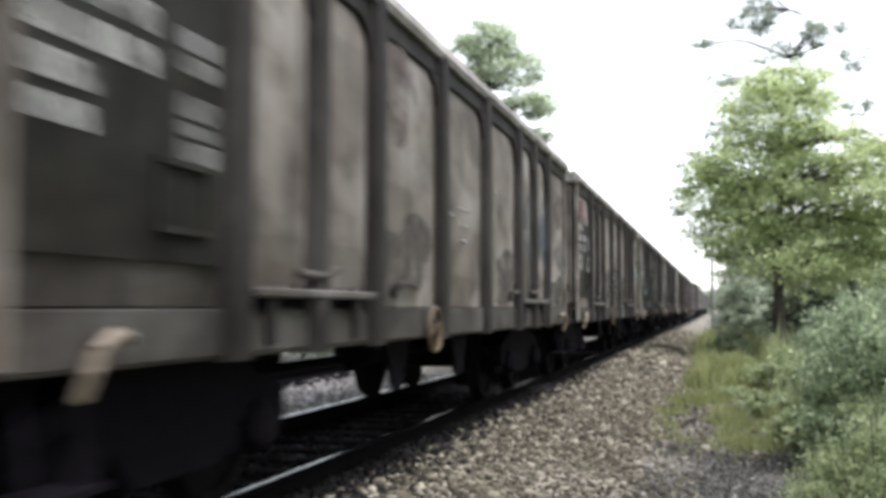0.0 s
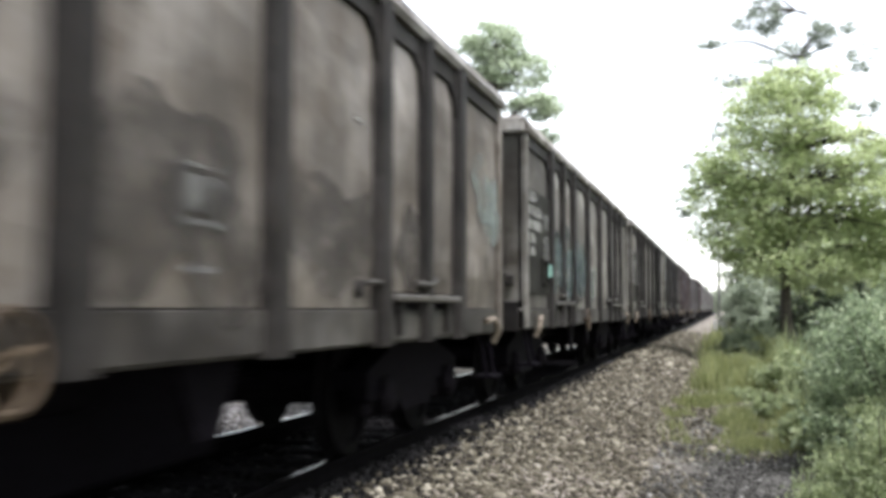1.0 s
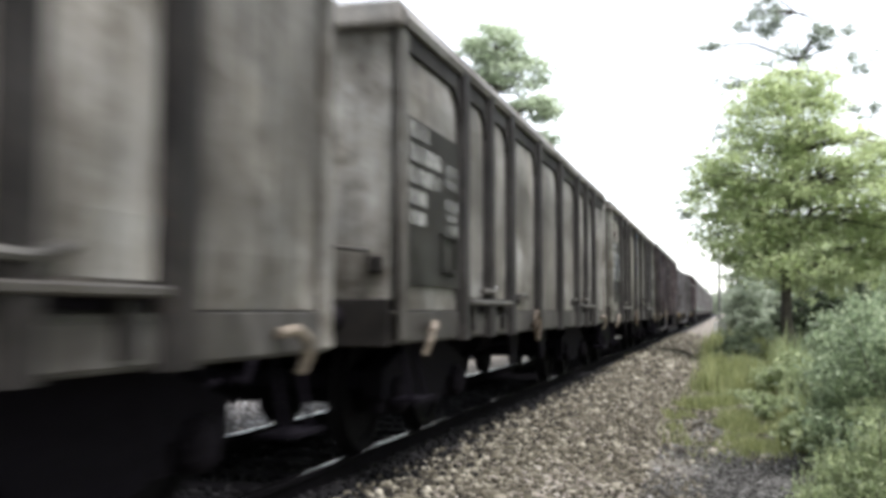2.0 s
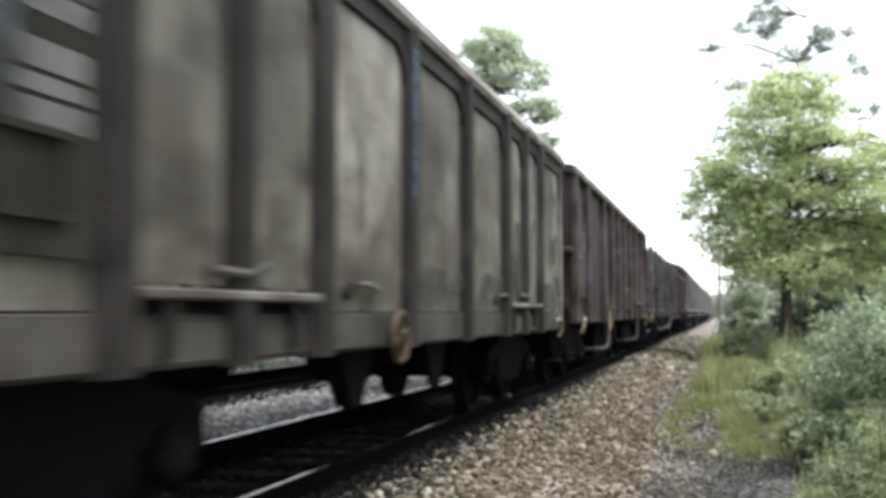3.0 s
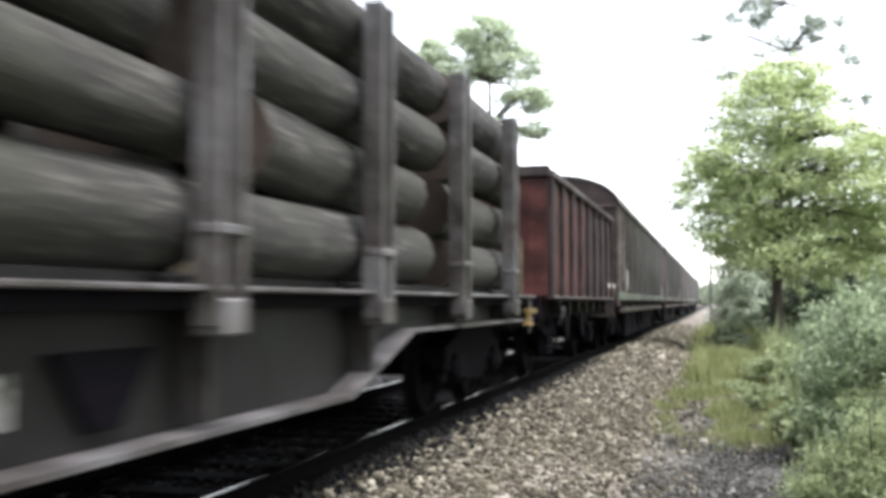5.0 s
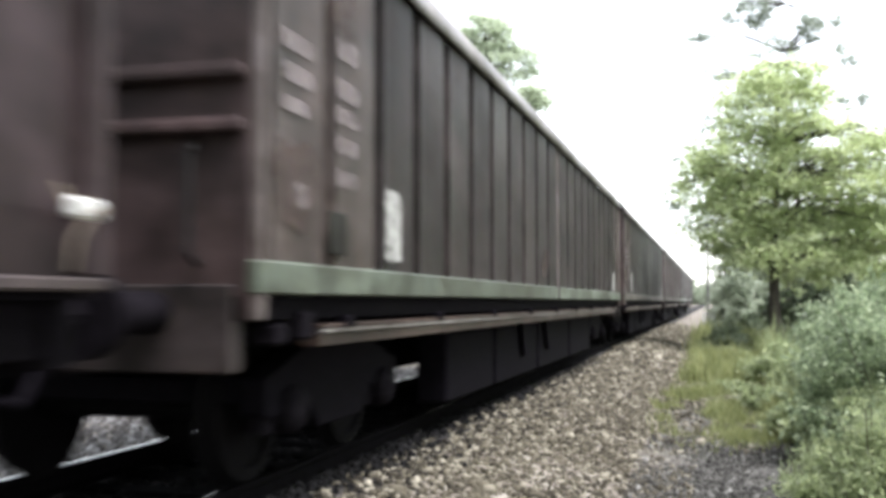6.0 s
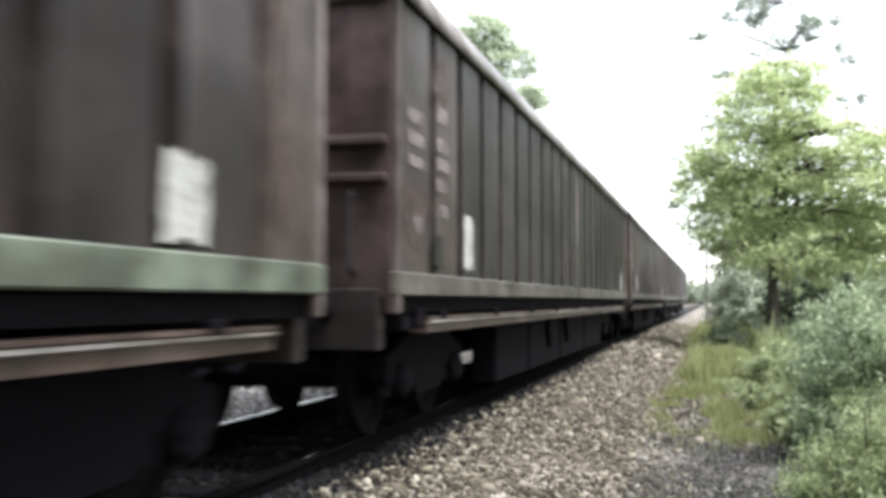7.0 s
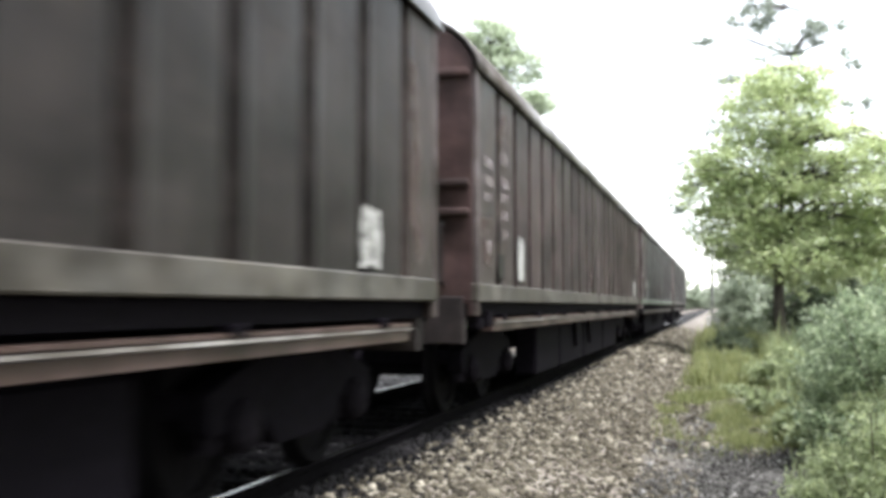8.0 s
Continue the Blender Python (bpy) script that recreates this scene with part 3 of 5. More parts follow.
            bm = bmesh.new()
            bent(bm, [(s * 1.41, (a + b) / 2 - 0.3, 1.3), (s * 1.44, (a + b) / 2, 1.29), (s * 1.41, (a + b) / 2 + 0.28, 1.34)], 0.026)
            part("door_latch", bm, M_LEDGE, w)
        for y in (4.9, 9.12):
            part("tie_ring", lathe(bmesh.new(), [(s * 1.38, 0.06), (s * 1.408, 0.055), (s * 1.415, 0.03)], 12, (0, y, 1.24)), M_GREYP, w)
            part("tie_rod", bent(bmesh.new(), [(s * 1.4, y + 0.1, 1.28), (s * 1.425, y + 0.3, 1.29), (s * 1.405, y + 0.55, 1.26)], 0.018), M_LEDGE, w, "pale bent tie rod")
        for y in (y0, y1):
            end_handle(w, y, s, M_HANDLE)
        hand_wheel(w, 5.75 if s > 0 else 8.3, s, M_TAN)
    for y, k in ((y0, -1), (y1, 1)):
        part("end_wall", B(-1.36, 1.36, *sorted((y, y - k * 0.05)), 1.12, top - 0.02), M_GREY, w, bevel=0.01)
        part("end_cap", B(-1.4, 1.4, *sorted((y - k * 0.06, y + k * 0.09)), top - 0.17, top + 0.02), M_CHORD, w, "pale end capping", bevel=0.025)
        part("head_stock", B(-1.3, 1.3, *sorted((y - k * 0.1, y + k * 0.03)), 0.86, 1.2), M_GREYP, w, bevel=0.01)
        for x in (-0.75, 0.75):
            part("end_rib", B(x - 0.08, x + 0.08, *sorted((y, y + k * 0.05)), 1.2, top - 0.17), M_GREY, w, bevel=0.015)
        part("grab_bar", bent(bmesh.new(), [(0.62, y, 1.6), (0.62, y + k * 0.08, 1.6), (1.15, y + k * 0.08, 1.54), (1.15, y, 1.54)], 0.016), M_LEDGE, w, "pale end grab bar")
        part("lamp_bracket", B(1.16, 1.26, *sorted((y, y + k * 0.05)), 1.38, 1.5), M_GREYP, w, bevel=0.01)
        buffers(w, y, k)
    # board with stencilled rows on the end panel
    part("lettering_board", B(1.398, 1.402, 0.8, 2.27, 1.3, 2.52), M_BOARD, w, "dark board of worn white stencilled rows")
    lettering(w, 1.404, 0.82, 2.5, M_WHITE, [([(0, .26), (.28, .24)], .12), ([(0, .2), (.22, .36), (.6, .26)], .125), ([(0, .42), (.44, .42)], .12), ([(0, .44)], .11), ([(.02, .14), (.18, .24)], .1)])
    for z, h in ((2.3, .09), (2.19, .08), (2.02, .1), (1.9, .06), (1.82, .09)):
        part("lettering", B(1.404, 1.407, 1.84, 2.22, z - h, z), M_SMALL, w)
    part("label_holder", B((1.4, 1.425, 1.68, 2.12, 1.42, 1.45), (1.4, 1.425, 1.68, 2.12, 1.7, 1.73), (1.4, 1.42, 1.68, 1.71, 1.42, 1.73), (1.4, 1.42, 2.09, 2.12, 1.42, 1.73)), M_BOARD, w)
    for y in (2.52, 11.52):
        bogie(w, y)
    brake_gear(w, 14.04)
    return w


# ---- longer brown open wagon ----
def brown_wagon():
    w = new("brown_open_wagon")
    y0, y1, top = 0.6, 14.78, 3.33
    marks = (y0 + 0.06, 2.1, 4.42, 5.85, 7.2, 8.5, 9.85, 11.35, 13.3, y1 - 0.06)
    part("floor", B(-1.28, 1.28, y0, y1, 1.1, 1.18), M_UNDER, w)
    part("center_sill", B((-0.2, 0.2, y0, y1, 0.86, 1.1), (-1.3, 1.3, 7.5, 7.7, 0.9, 1.1)), M_UNDER, w)
    for s in (1, -1):
        for a, b in ((y0, 11.4), (13.25, y1)):
            part("sole_bar", B(*sorted((s * 1.28, s * 1.352)), a, b, 0.94, 1.11), M_SOLE, w, bevel=0.008)
        part("sole_recess", B(*sorted((s * 1.2, s * 1.29)), 11.4, 13.25, 0.94, 1.34), M_BOARD, w, "near-black recessed sole plate")
        part("recess_ledge", B((*sorted((s * 1.3, s * 1.41)), 11.45, 12.2, 1.335, 1.375), (*sorted((s * 1.3, s * 1.41)), 12.6, 13.2, 1.335, 1.375)), M_HANDLE, w, "worn pale ledge")
        for a, b in zip(marks, marks[1:]):
            part("side_panel", pressed(bmesh.new(), 1.335, a + 0.05, b - 0.05, 1.34 if a == 11.35 else 1.12, top - 0.11, 0.03, s), M_PURP, w)
        for y in marks:
            part("post", B(*sorted((s * 1.31, s * 1.45)), y - 0.06, y + 0.06, 0.95, top - 0.12), M_PURPP, w, bevel=0.02)
        part("top_chord", B(*sorted((s * 1.28, s * 1.45)), y0 - 0.04, y1 + 0.04, top - 0.13, top), M_ROOF, w, "pale worn top chord", bevel=0.02)
        for a, b in ((5.2, 6.9), (9.0, 10.9)):
            part("door_ledge", B(*sorted((s * 1.35, s * 1.43)), a, b, 1.2, 1.225), M_PURPP, w, bevel=0.01)
        for y in (y0, y1):
            end_handle(w, y, s, M_HANDLE)
        for y in (4.7, 11.1):
            bm = bmesh.new()
            bent(bm, [(s * 1.44, y, 1.25), (s * 1.46, y + 0.04, 0.9), (s * 1.45, y + 0.01, 0.52), (s * 1.38, y - 0.05, 0.45), (s * 0.95, y - 0.12, 0.43)], 0.028)
            part("side_step", bm, M_STEEL, w, "bent grey step iron")
        hand_wheel(w, 4.9, s, M_YELLOW)
        for y, z in ((9.4, 1.62), (5.0, 1.35)):
            part("tie_hook", B(*sorted((s * 1.34, s * 1.42)), y - 0.03, y + 0.03, z - 0.04, z + 0.04), M_HANDLE, w)
    for y, k in ((y0, -1), (y1, 1)):
        part("end_wall", B(-1.36, 1.36, *sorted((y, y - k * 0.05)), 1.1, top - 0.02), M_PURP, w, bevel=0.01)
        part("end_beam", B(-1.38, 1.38, *sorted((y, y + k * 0.1)), 2.0, 2.1), M_PURPP, w, bevel=0.02)
        part("end_cap", B(-1.4, 1.4, *sorted((y - k * 0.06, y + k * 0.08)), top - 0.12, top + 0.02), M_PURPP, w, bevel=0.02)
        part("head_stock", B(-1.3, 1.3, *sorted((y - k * 0.1, y + k * 0.03)), 0.86, 1.18), M_UNDER, w, bevel=0.01)
        buffers(w, y, k)
    part("lettering_board", B(1.368, 1.382, 0.85, 1.95, 1.35, 2.6), M_PURP, w, "grimy panel of worn cream stencilled rows")
    lettering(w, 1.384, 0.9, 2.58, M_CREAM, [([(0.1, .35)], .15), ([(0, .2), (.3, .35), (.75, .28)], .12), ([(0, .25), (.4, .25), (.75, .28)], .12), ([(0, .45), (.6, .3)], .12), ([(0, .3), (.5, .2)], .12), ([(0, .5)], .12), ([(0, .3)], .13)])
    for y, ya, yb in ((2.1, 1.5, 3.0), (4.42, 1.4, 2.9), (13.45, 1.2, 1.95), (7.2, 2.3, 2.8)):
        for i in range(3):
            h = (yb - ya) / 3
            part("paint_streak", B(1.452, 1.455, y - 0.04, y + 0.045 - 0.02 * (i % 2), ya + i * h, ya + (i + 0.93) * h), M_CYAN if y > 7 else M_STREAK, w, "blue spray paint streak")
    for a, b in ((7.15, 8.9), (9.05, 10.6)):
        part("underfloor_case", B(-0.9, 0.9, a, b, 0.18, 0.86), M_DARK, w, bevel=0.03)
    for y, z, ww, h in ((7.22, 2.32, .12, .05), (7.25, 2.2, .2, .05), (7.35, 1.95, .35, .02), (7.35, 1.68, .35, .02), (9.15, 2.12, .06, .06), (10.4, 1.75, .3, .12), (5.2, 2.05, .35, .03), (4.9, 1.95, .3, .2)):
        part("chalk_mark", B(1.372, 1.375, y, y + ww, z - h, z), M_CREAM, w, "pale chalk mark")
    for y, z, ry, rz in ((7.33, 2.12, .09, .24), (7.36, 1.72, .09, .2), (9.2, 2.0, .025, .22), (9.15, 1.45, .05, .06)):
        part("graffiti", blot(bmesh.new(), 1.371, y, z, ry, rz, int(y * 10)), M_CYAN, w, "blue spray paint smear")
    for y in (2.6, 12.6):
        bogie(w, y)
    brake_gear(w, 15.4)
    return w


# ---- stake wagon for timber ----
def stake_wagon():
    w = new("stake_wagon")
    L = 20.7
    y0, y1 = 0.65, L - 0.65
    part("deck", B(-1.3, 1.3, y0, y1, 1.08, 1.16), M_UNDER, w)
    part("center_sill", B((-0.25, 0.25, y0, y1, 0.8, 1.08),), M_UNDER, w)
    for s in (1, -1):
        bm = bmesh.new()
        prism(bm, [(y0, 0.9), (y0, 1.15), (y1, 1.15), (y1, 0.9), (14.8, 0.9), (13.4, 0.52), (5.85, 0.52), (4.45, 0.9)], *sorted((s * 1.12, s * 1.17)))
        sb = part("fishbelly_beam", bm, M_FRAME, w, "dull grey fish-bellied side beam")
        low = [(y0, 0.9), (4.45, 0.9), (5.85, 0.52), (13.4, 0.52), (14.8, 0.9), (y1, 0.9)]
        bm = prism(bmesh.new(), [(q, z - 0.018) for q, z in low] + [(q, z + 0.01) for q, z in low[::-1]], *sorted((s * 1.12, s * 1.36)))
        part("bottom_flange", bm, M_STEEL, sb)
        part("deck_edge", B(*sorted((s * 1.22, s * 1.39)), y0, y1, 1.16, 1.19), M_STEEL, w, bevel=0.008)
        part("deck_kerb", B(*sorted((s * 1.08, s * 1.14)), y0, y1, 1.16, 1.25), M_FRAME, w, bevel=0.01)
        for i in range(8):
            y = 2.2 + 2.33 * i
            h = [(1.3, -0.14), (1.44, -0.14), (1.44, -0.075), (1.33, -0.075), (1.33, 0.075), (1.44, 0.075), (1.44, 0.14), (1.3, 0.14)]
            bm = bmesh.new()
            lo = [bm.verts.new((s * p, y + q, 1.0)) for p, q in h]
            hi = [bm.verts.new((s * p, y + q, 3.14)) for p, q in h]
            for j in range(8):
                bm.faces.new((lo[j], lo[(j + 1) % 8], hi[(j + 1) % 8], hi[j]))
            bm.faces.new(lo)
            bm.faces.new(hi)
            st = part("stake", bm, M_STEEL, w, "grey steel stake of two flanges", bevel=0.006)
            part("stake_socket", B(*sorted((s * 1.29, s * 1.46)), y - 0.12, y + 0.12, 0.96, 1.13), M_STEEL, st, bevel=0.012)
            part("stake_collar", B(*sorted((s * 1.3, s * 1.45)), y - 0.145, y + 0.145, 1.42, 1.47), M_STEEL, st, bevel=0.008)
            part("beam_rib", B(*sorted((s * 1.17, s * 1.33)), y - 0.03, y + 0.03, 0.92 if i in (0, 1, 6, 7) else 0.56, 1.08), M_BRACKET, w)
        hand_wheel(w, 5.95, s, M_TAN)
        part("lettering", B(*sorted((s * 1.172, s * 1.176)), 7.1, 7.8, 0.6, 0.68), M_WHITE, w)
        part("lettering", B(*sorted((s * 1.172, s * 1.176)), 7.1, 7.7, 0.72, 0.8), M_WHITE, w)
        part("lettering", B(*sorted((s * 1.172, s * 1.176)), 9.6, 10.3, 0.66, 0.86), M_WHITE, w)
        for y, k in ((y0, 1), (y1, -1)):
            bm = bmesh.new()
            slab(bm, *sorted((s * 1.37, s * 1.46)), *sorted((y + k * 0.23, y + k * 0.78)), 0.965, 1.035)
            bmesh.ops.bevel(bm, geom=bm.edges[:], offset=0.02, segments=2, affect="EDGES")
            rod(bm, (s * 1.42, y + k * 0.73, 0.98), (s * 1.42, y + k * 0.73, 0.86), 0.032, 0.028, 8)
            part("bow_handle", bm, M_YELLOW, w, "yellow bow handle")
            part("handle_foot", B(*sorted((s * 1.37, s * 1.46)), y + k * 0.68 - 0.13, y + k * 0.68 + 0.13, 0.83, 0.87), M_YELLOW, w, bevel=0.01)
    for y, k in ((y0, -1), (y1, 1)):
        part("head_stock", B(-1.3, 1.3, *sorted((y - k * 0.1, y + k * 0.03)), 0.8, 1.18), M_FRAME, w, bevel=0.01)
        for s in (1, -1):
            edge = [(0.0, 1.14), (0.2, 1.14), (0.19, 0.88), (0.13, 0.85), (0.11, 0.73), (0.05, 0.73), (0.03, 0.85), (0.0, 0.87)]
            part("corner_bracket", prism(bmesh.new(), [(y - k * q, z) for q, z in edge], *sorted((s * 1.3, s * 1.34))), M_BRACKET, w, "dull grey corner bracket with a step foot", bevel=0.008)
        buffers(w, y, k)
        for x in (-1.2, -0.4, 0.4, 1.2):
            part("end_stanchion", B(x - 0.035, x + 0.035, *sorted((y - k * 0.1, y - k * 0.03)), 1.16, 1.9 if abs(x) > 1 else 3.05), M_TAN, w, "worn ochre end stanchion", bevel=0.01)
    for y in (2.2 + 0.1, 7.0, 9.4, 11.4, 13.8, 18.4):
        part("bolster", B(-1.25, 1.25, y - 0.08, y + 0.08, 1.16, 1.24), M_FRAME, w, bevel=0.01)
    for y in (2.6, L - 2.6):
        bogie(w, y)
    brake_gear(w, L, 0.6)
    return w


def timber_log(y, length, x, z, r, rnd):
    """One log with slightly wavy, knotty bark and two sawn ends."""
    e = new("timber_log")
    n, k = 14, 8
    taper, px, pz = rnd.uniform(0.86, 1.0), rnd.uniform(0, 6), rnd.uniform(0, 6)
    verts, faces = [], []
    for j in range(k + 1):
        u = j / k
        rr = r * (1 + (taper - 1) * u)
        cx, cz = 0.025 * math.sin(px + 3 * u), 0.02 * math.sin(pz + 2.5 * u)
        for i in range(n):
            a = 2 * math.pi * i / n
            q = rr * (1 + 0.035 * math.sin(3 * a + px + 4 * u) + 0.03 * math.sin(5 * a + pz - 3 * u))
            verts.append((cx + q * math.cos(a), (u - 0.5) * length, cz + q * math.sin(a)))
    for j in range(k):
        for i in range(n):
            faces.append((j * n + i, j * n + (i + 1) % n, (j + 1) * n + (i + 1) % n, (j + 1) * n + i))
    mesh_ob("bark", verts, faces, M_BARK, e, smooth=True)
    for j, out in ((0, -0.012), (k, 0.012)):
        ring = verts[j * n:(j + 1) * n]
        m = Vector((sum(v[0] for v in ring) / n, ring[0][1] + out, sum(v[2] for v in ring) / n))
        vs = ring + [tuple(m)]
        fs = [(i, (i + 1) % n, n) if j else ((i + 1) % n, i, n) for i in range(n)]
        mesh_ob("sawn_end", vs, fs, M_END if r > 0.3 or rnd.random() < 0.25 else M_ENDOLD, e, "sawn log end")
    tagged(e, "grey-green barked tree log with pale sawn ends on a stake wagon", "log", "timber load")
    RIDERS.append((e, x, y, z))
    return e


# ---- short red-brown two-axle open wagon ----
def short_wagon():
    w = new("short_open_wagon")
    L = 9.8
    y0, y1, top = 0.62, L - 0.62, 2.93
    part("floor", B(-1.34, 1.34, y0, y1, 1.12, 1.2), M_UNDER, w)
    part("center_sill", B(-0.2, 0.2, y0, y1, 0.86, 1.12), M_UNDER, w)
    marks = [y0 + 0.06 + (y1 - y0 - 0.12) * i / 8 for i in range(9)]
    for s in (1, -1):
        part("sole_bar", B(*sorted((s * 1.12, s * 1.2)), y0, y1, 0.9, 1.12), M_UNDER, w, bevel=0.008)
        part("side_ledge", B(*sorted((s * 1.3, s * 1.43)), y0, y1, 1.15, 1.2), M_PURPP, w, bevel=0.01)
        for i, (a, b) in enumerate(zip(marks, marks[1:])):
            part("side_panel", pressed(bmesh.new(), 1.345, a + 0.05, b - 0.05, 1.2, top - 0.1, 0.025, s), M_RED if i < 4 else M_PURP, w)
        for y in marks:
            part("post", B(*sorted((s * 1.34, s * 1.42)), y - 0.06, y + 0.06, 1.2, top - 0.1), M_PURP, w, bevel=0.014)
        for y in marks[1:-1]:
            part("post_foot", prism(bmesh.new(), [(y - 0.09, 1.148), (y + 0.09, 1.148), (y + 0.03, 0.92), (y - 0.03, 0.92)], *sorted((s * 1.2, s * 1.36))), M_BOARD, w, bevel=0.01)
        part("top_chord", B(*sorted((s * 1.32, s * 1.44)), y0 - 0.03, y1 + 0.03, top - 0.11, top), M_PURPP, w, bevel=0.02)
        for y in (7.8, 8.86):
            bm = bmesh.new()
            bent(bm, [(s * 1.42, y, 1.52), (s * 1.44, y + 0.03, 1.44), (s * 1.47, y + 0.13, 1.42), (s * 1.46, y + 0.2, 1.45), (s * 1.45, y + 0.1, 1.48)], 0.012)
            part("door_latch", bm, M_HANDLE, w, "pale swung door latch")
            part("latch_plate", B(*sorted((s * 1.43, s * 1.47)), y + 0.02, y + 0.2, 1.4, 1.48), M_PLATE, w, "whitish latch plate", bevel=0.015)
            part("latch_chain", bent(bmesh.new(), [(s * 1.47, y + 0.12, 1.42), (s * 1.45, y + 0.06, 1.33), (s * 1.44, y + 0.05, 1.22)], 0.008), M_HANDLE, w)
        end_handle(w, y0, s, M_FRAME)
    for y, k in ((y0, -1), (y1, 1)):
        part("end_wall", B(-1.34, 1.34, *sorted((y, y - k * 0.05)), 1.12, top + 0.06), M_RED if k < 0 else M_PURP, w, bevel=0.01)
        part("end_cap", B(-1.38, 1.38, *sorted((y - k * 0.05, y + k * 0.07)), top - 0.1, top + 0.06), M_PURPP, w, bevel=0.02)
        for x in (-0.8, 0.8):
            part("end_rib", B(x - 0.07, x + 0.07, *sorted((y, y + k * 0.09)), 1.2, top - 0.1), M_PURP, w)
        part("head_stock", B(-1.25, 1.25, *sorted((y - k * 0.1, y + k * 0.03)), 0.86, 1.18), M_UNDER, w, bevel=0.01)
        buffers(w, y, k)
    for y in (L / 2 - 2.7, L / 2 + 2.7):
        wheelset(w, y)
        for s in (-1, 1):
            g = part("axle_guard", prism(bmesh.new(), [(y - 0.45, 0.92), (y + 0.45, 0.92), (y + 0.2, 0.3), (y - 0.2, 0.3)], *sorted((s * 0.96, s * 1.0))), M_DARK, w, "black axle guard")
            part("axle_box", B(*sorted((s * 0.93, s * 1.13)), y - 0.14, y + 0.14, 0.32, 0.6), M_UNDER, g, bevel=0.02)
            for j in range(4):
                part("spring_leaf", B(*sorted((s * 1.0, s * 1.1)), y - 0.65 + 0.12 * j, y + 0.65 - 0.12 * j, 0.7 - 0.03 * j, 0.725 - 0.03 * j), M_UNDER, g)
    brake_gear(w, L)
    return w


# ---- sliding-wall wagon ----
def sliding_wagon(wall, sill, end_mat, name="sliding_wall_wagon"):
    w = new(name)
    L = 21.7
    y0, y1 = 0.66, L - 0.78
    part("floor", B(-1.34, 1.34, y0, y1, 1.02, 1.14), M_UNDER, w)
    part("center_sill", B((-0.3, 0.3, y0, y1, 0.72, 1.02),), M_UNDER, w)
    for s in (1, -1):
        pitch = 0.94
        mid = 10.84
        for ya, yb in ((y0, mid - 0.06), (mid + 0.06, y1)):
            k = round((yb - ya) / pitch)
            d = (yb - ya) / k
            for i in range(k):
                a, b = ya + i * d, ya + (i + 1) * d
                out = [(1.27, a), (1.3, a + 0.01), (1.3, a + 0.15), (1.42, a + 0.19), (1.41, a + 0.3), (1.42, b - 0.2), (1.42, b - 0.04), (1.3, b - 0.005)]
                bm = bmesh.new()
                lo = [bm.verts.new((s * p, q, 1.322)) for p, q in out + [(1.27, b)]]
                hi = [bm.verts.new((s * p, q, 3.32)) for p, q in out + [(1.27, b)]]
                m = len(lo)
                for j in range(m):
                    bm.faces.new((lo[j], lo[(j + 1) % m], hi[(j + 1) % m], hi[j]))
                bm.faces.new(lo[::-1])
                bm.faces.new(hi)
                rusty = a < 1.9 or b > y1 - 0.5
                part("wall_panel", bm, M_SLIDEE if rusty else wall, w, "rust-tinged end panel" if rusty else "")
            part("door_sill", B(*sorted((s * 1.36, s * 1.44)), ya, yb, 1.15, 1.322), sill, w, "faded painted door sill", bevel=0.012)
        part("middle_post", B(*sorted((s * 1.34, s * 1.43)), mid - 0.06, mid + 0.06, 1.15, 3.32), M_EDGE, w, bevel=0.01)
        part("post_foot", B(*sorted((s * 1.36, s * 1.448)), mid - 0.058, mid + 0.058, 1.15, 1.36), M_PURPP, w, bevel=0.008)
        for y in (y0 + 0.05, y1 - 0.05):
            part("corner_post", B(*sorted((s * 1.38, s * 1.435)), y - 0.04, y + 0.04, 1.02, 3.32), M_EDGE, w, "paler worn corner edge", bevel=0.01)
        bm = bmesh.new()
        sec = [(1.24, 0.86), (1.38, 0.86), (1.38, 0.93), (1.32, 0.93), (1.32, 0.965), (1.4, 0.965), (1.4, 0.985), (1.24, 0.985)]
        a = [bm.verts.new((s * x, y0 + 0.95, z)) for x, z in sec]
        b = [bm.verts.new((s * x, y1 - 0.6, z)) for x, z in sec]
        for i in range(8):
            bm.faces.new((a[i], a[(i + 1) % 8], b[(i + 1) % 8], b[i]))
        bm.faces.new(a)
        bm.faces.new(b)
        rb = part("running_beam", bm, M_BEAM, w, "rusty running beam with a bright edge")
        part("running_rail", B(*sorted((s * 1.385, s * 1.41)), y0 + 0.95, y1 - 0.6, 0.938, 0.954), M_CHORD, rb, "thin bright edge strip")
        part("roller_box", B(*sorted((s * 1.2, s * 1.38)), y0 + 0.36, y0 + 0.5, 0.88, 1.0), M_UNDER, w, bevel=0.02)
        part("roller_box", B(*sorted((s * 1.2, s * 1.4)), y0 + 0.66, y0 + 0.84, 0.9, 1.06), M_UNDER, w, bevel=0.02)
        for i in range(9):
            y = y0 + 1.4 + i * 2.2
            part("roller_bracket", B(*sorted((s * 1.3, s * 1.42)), y - 0.06, y + 0.06, 0.96, 1.03), M_DARK, rb, bevel=0.01)
        part("placard", torn(bmesh.new(), *sorted((s * 1.424, s * 1.43)), 2.72, 3.05, 1.4, 1.86, 3), M_PATCH, w, "torn dusty white paper placard")
        part("placard", torn(bmesh.new(), *sorted((s * 1.424, s * 1.43)), 19.12, 19.5, 1.37, 1.74, 4), M_PATCH, w, "torn dusty white paper placard")
        part("label_holder", B(*sorted((s * 1.424, s * 1.44)), 1.62, 1.9, 1.39, 1.64), M_BOARD, w, "dark label holder", bevel=0.004)
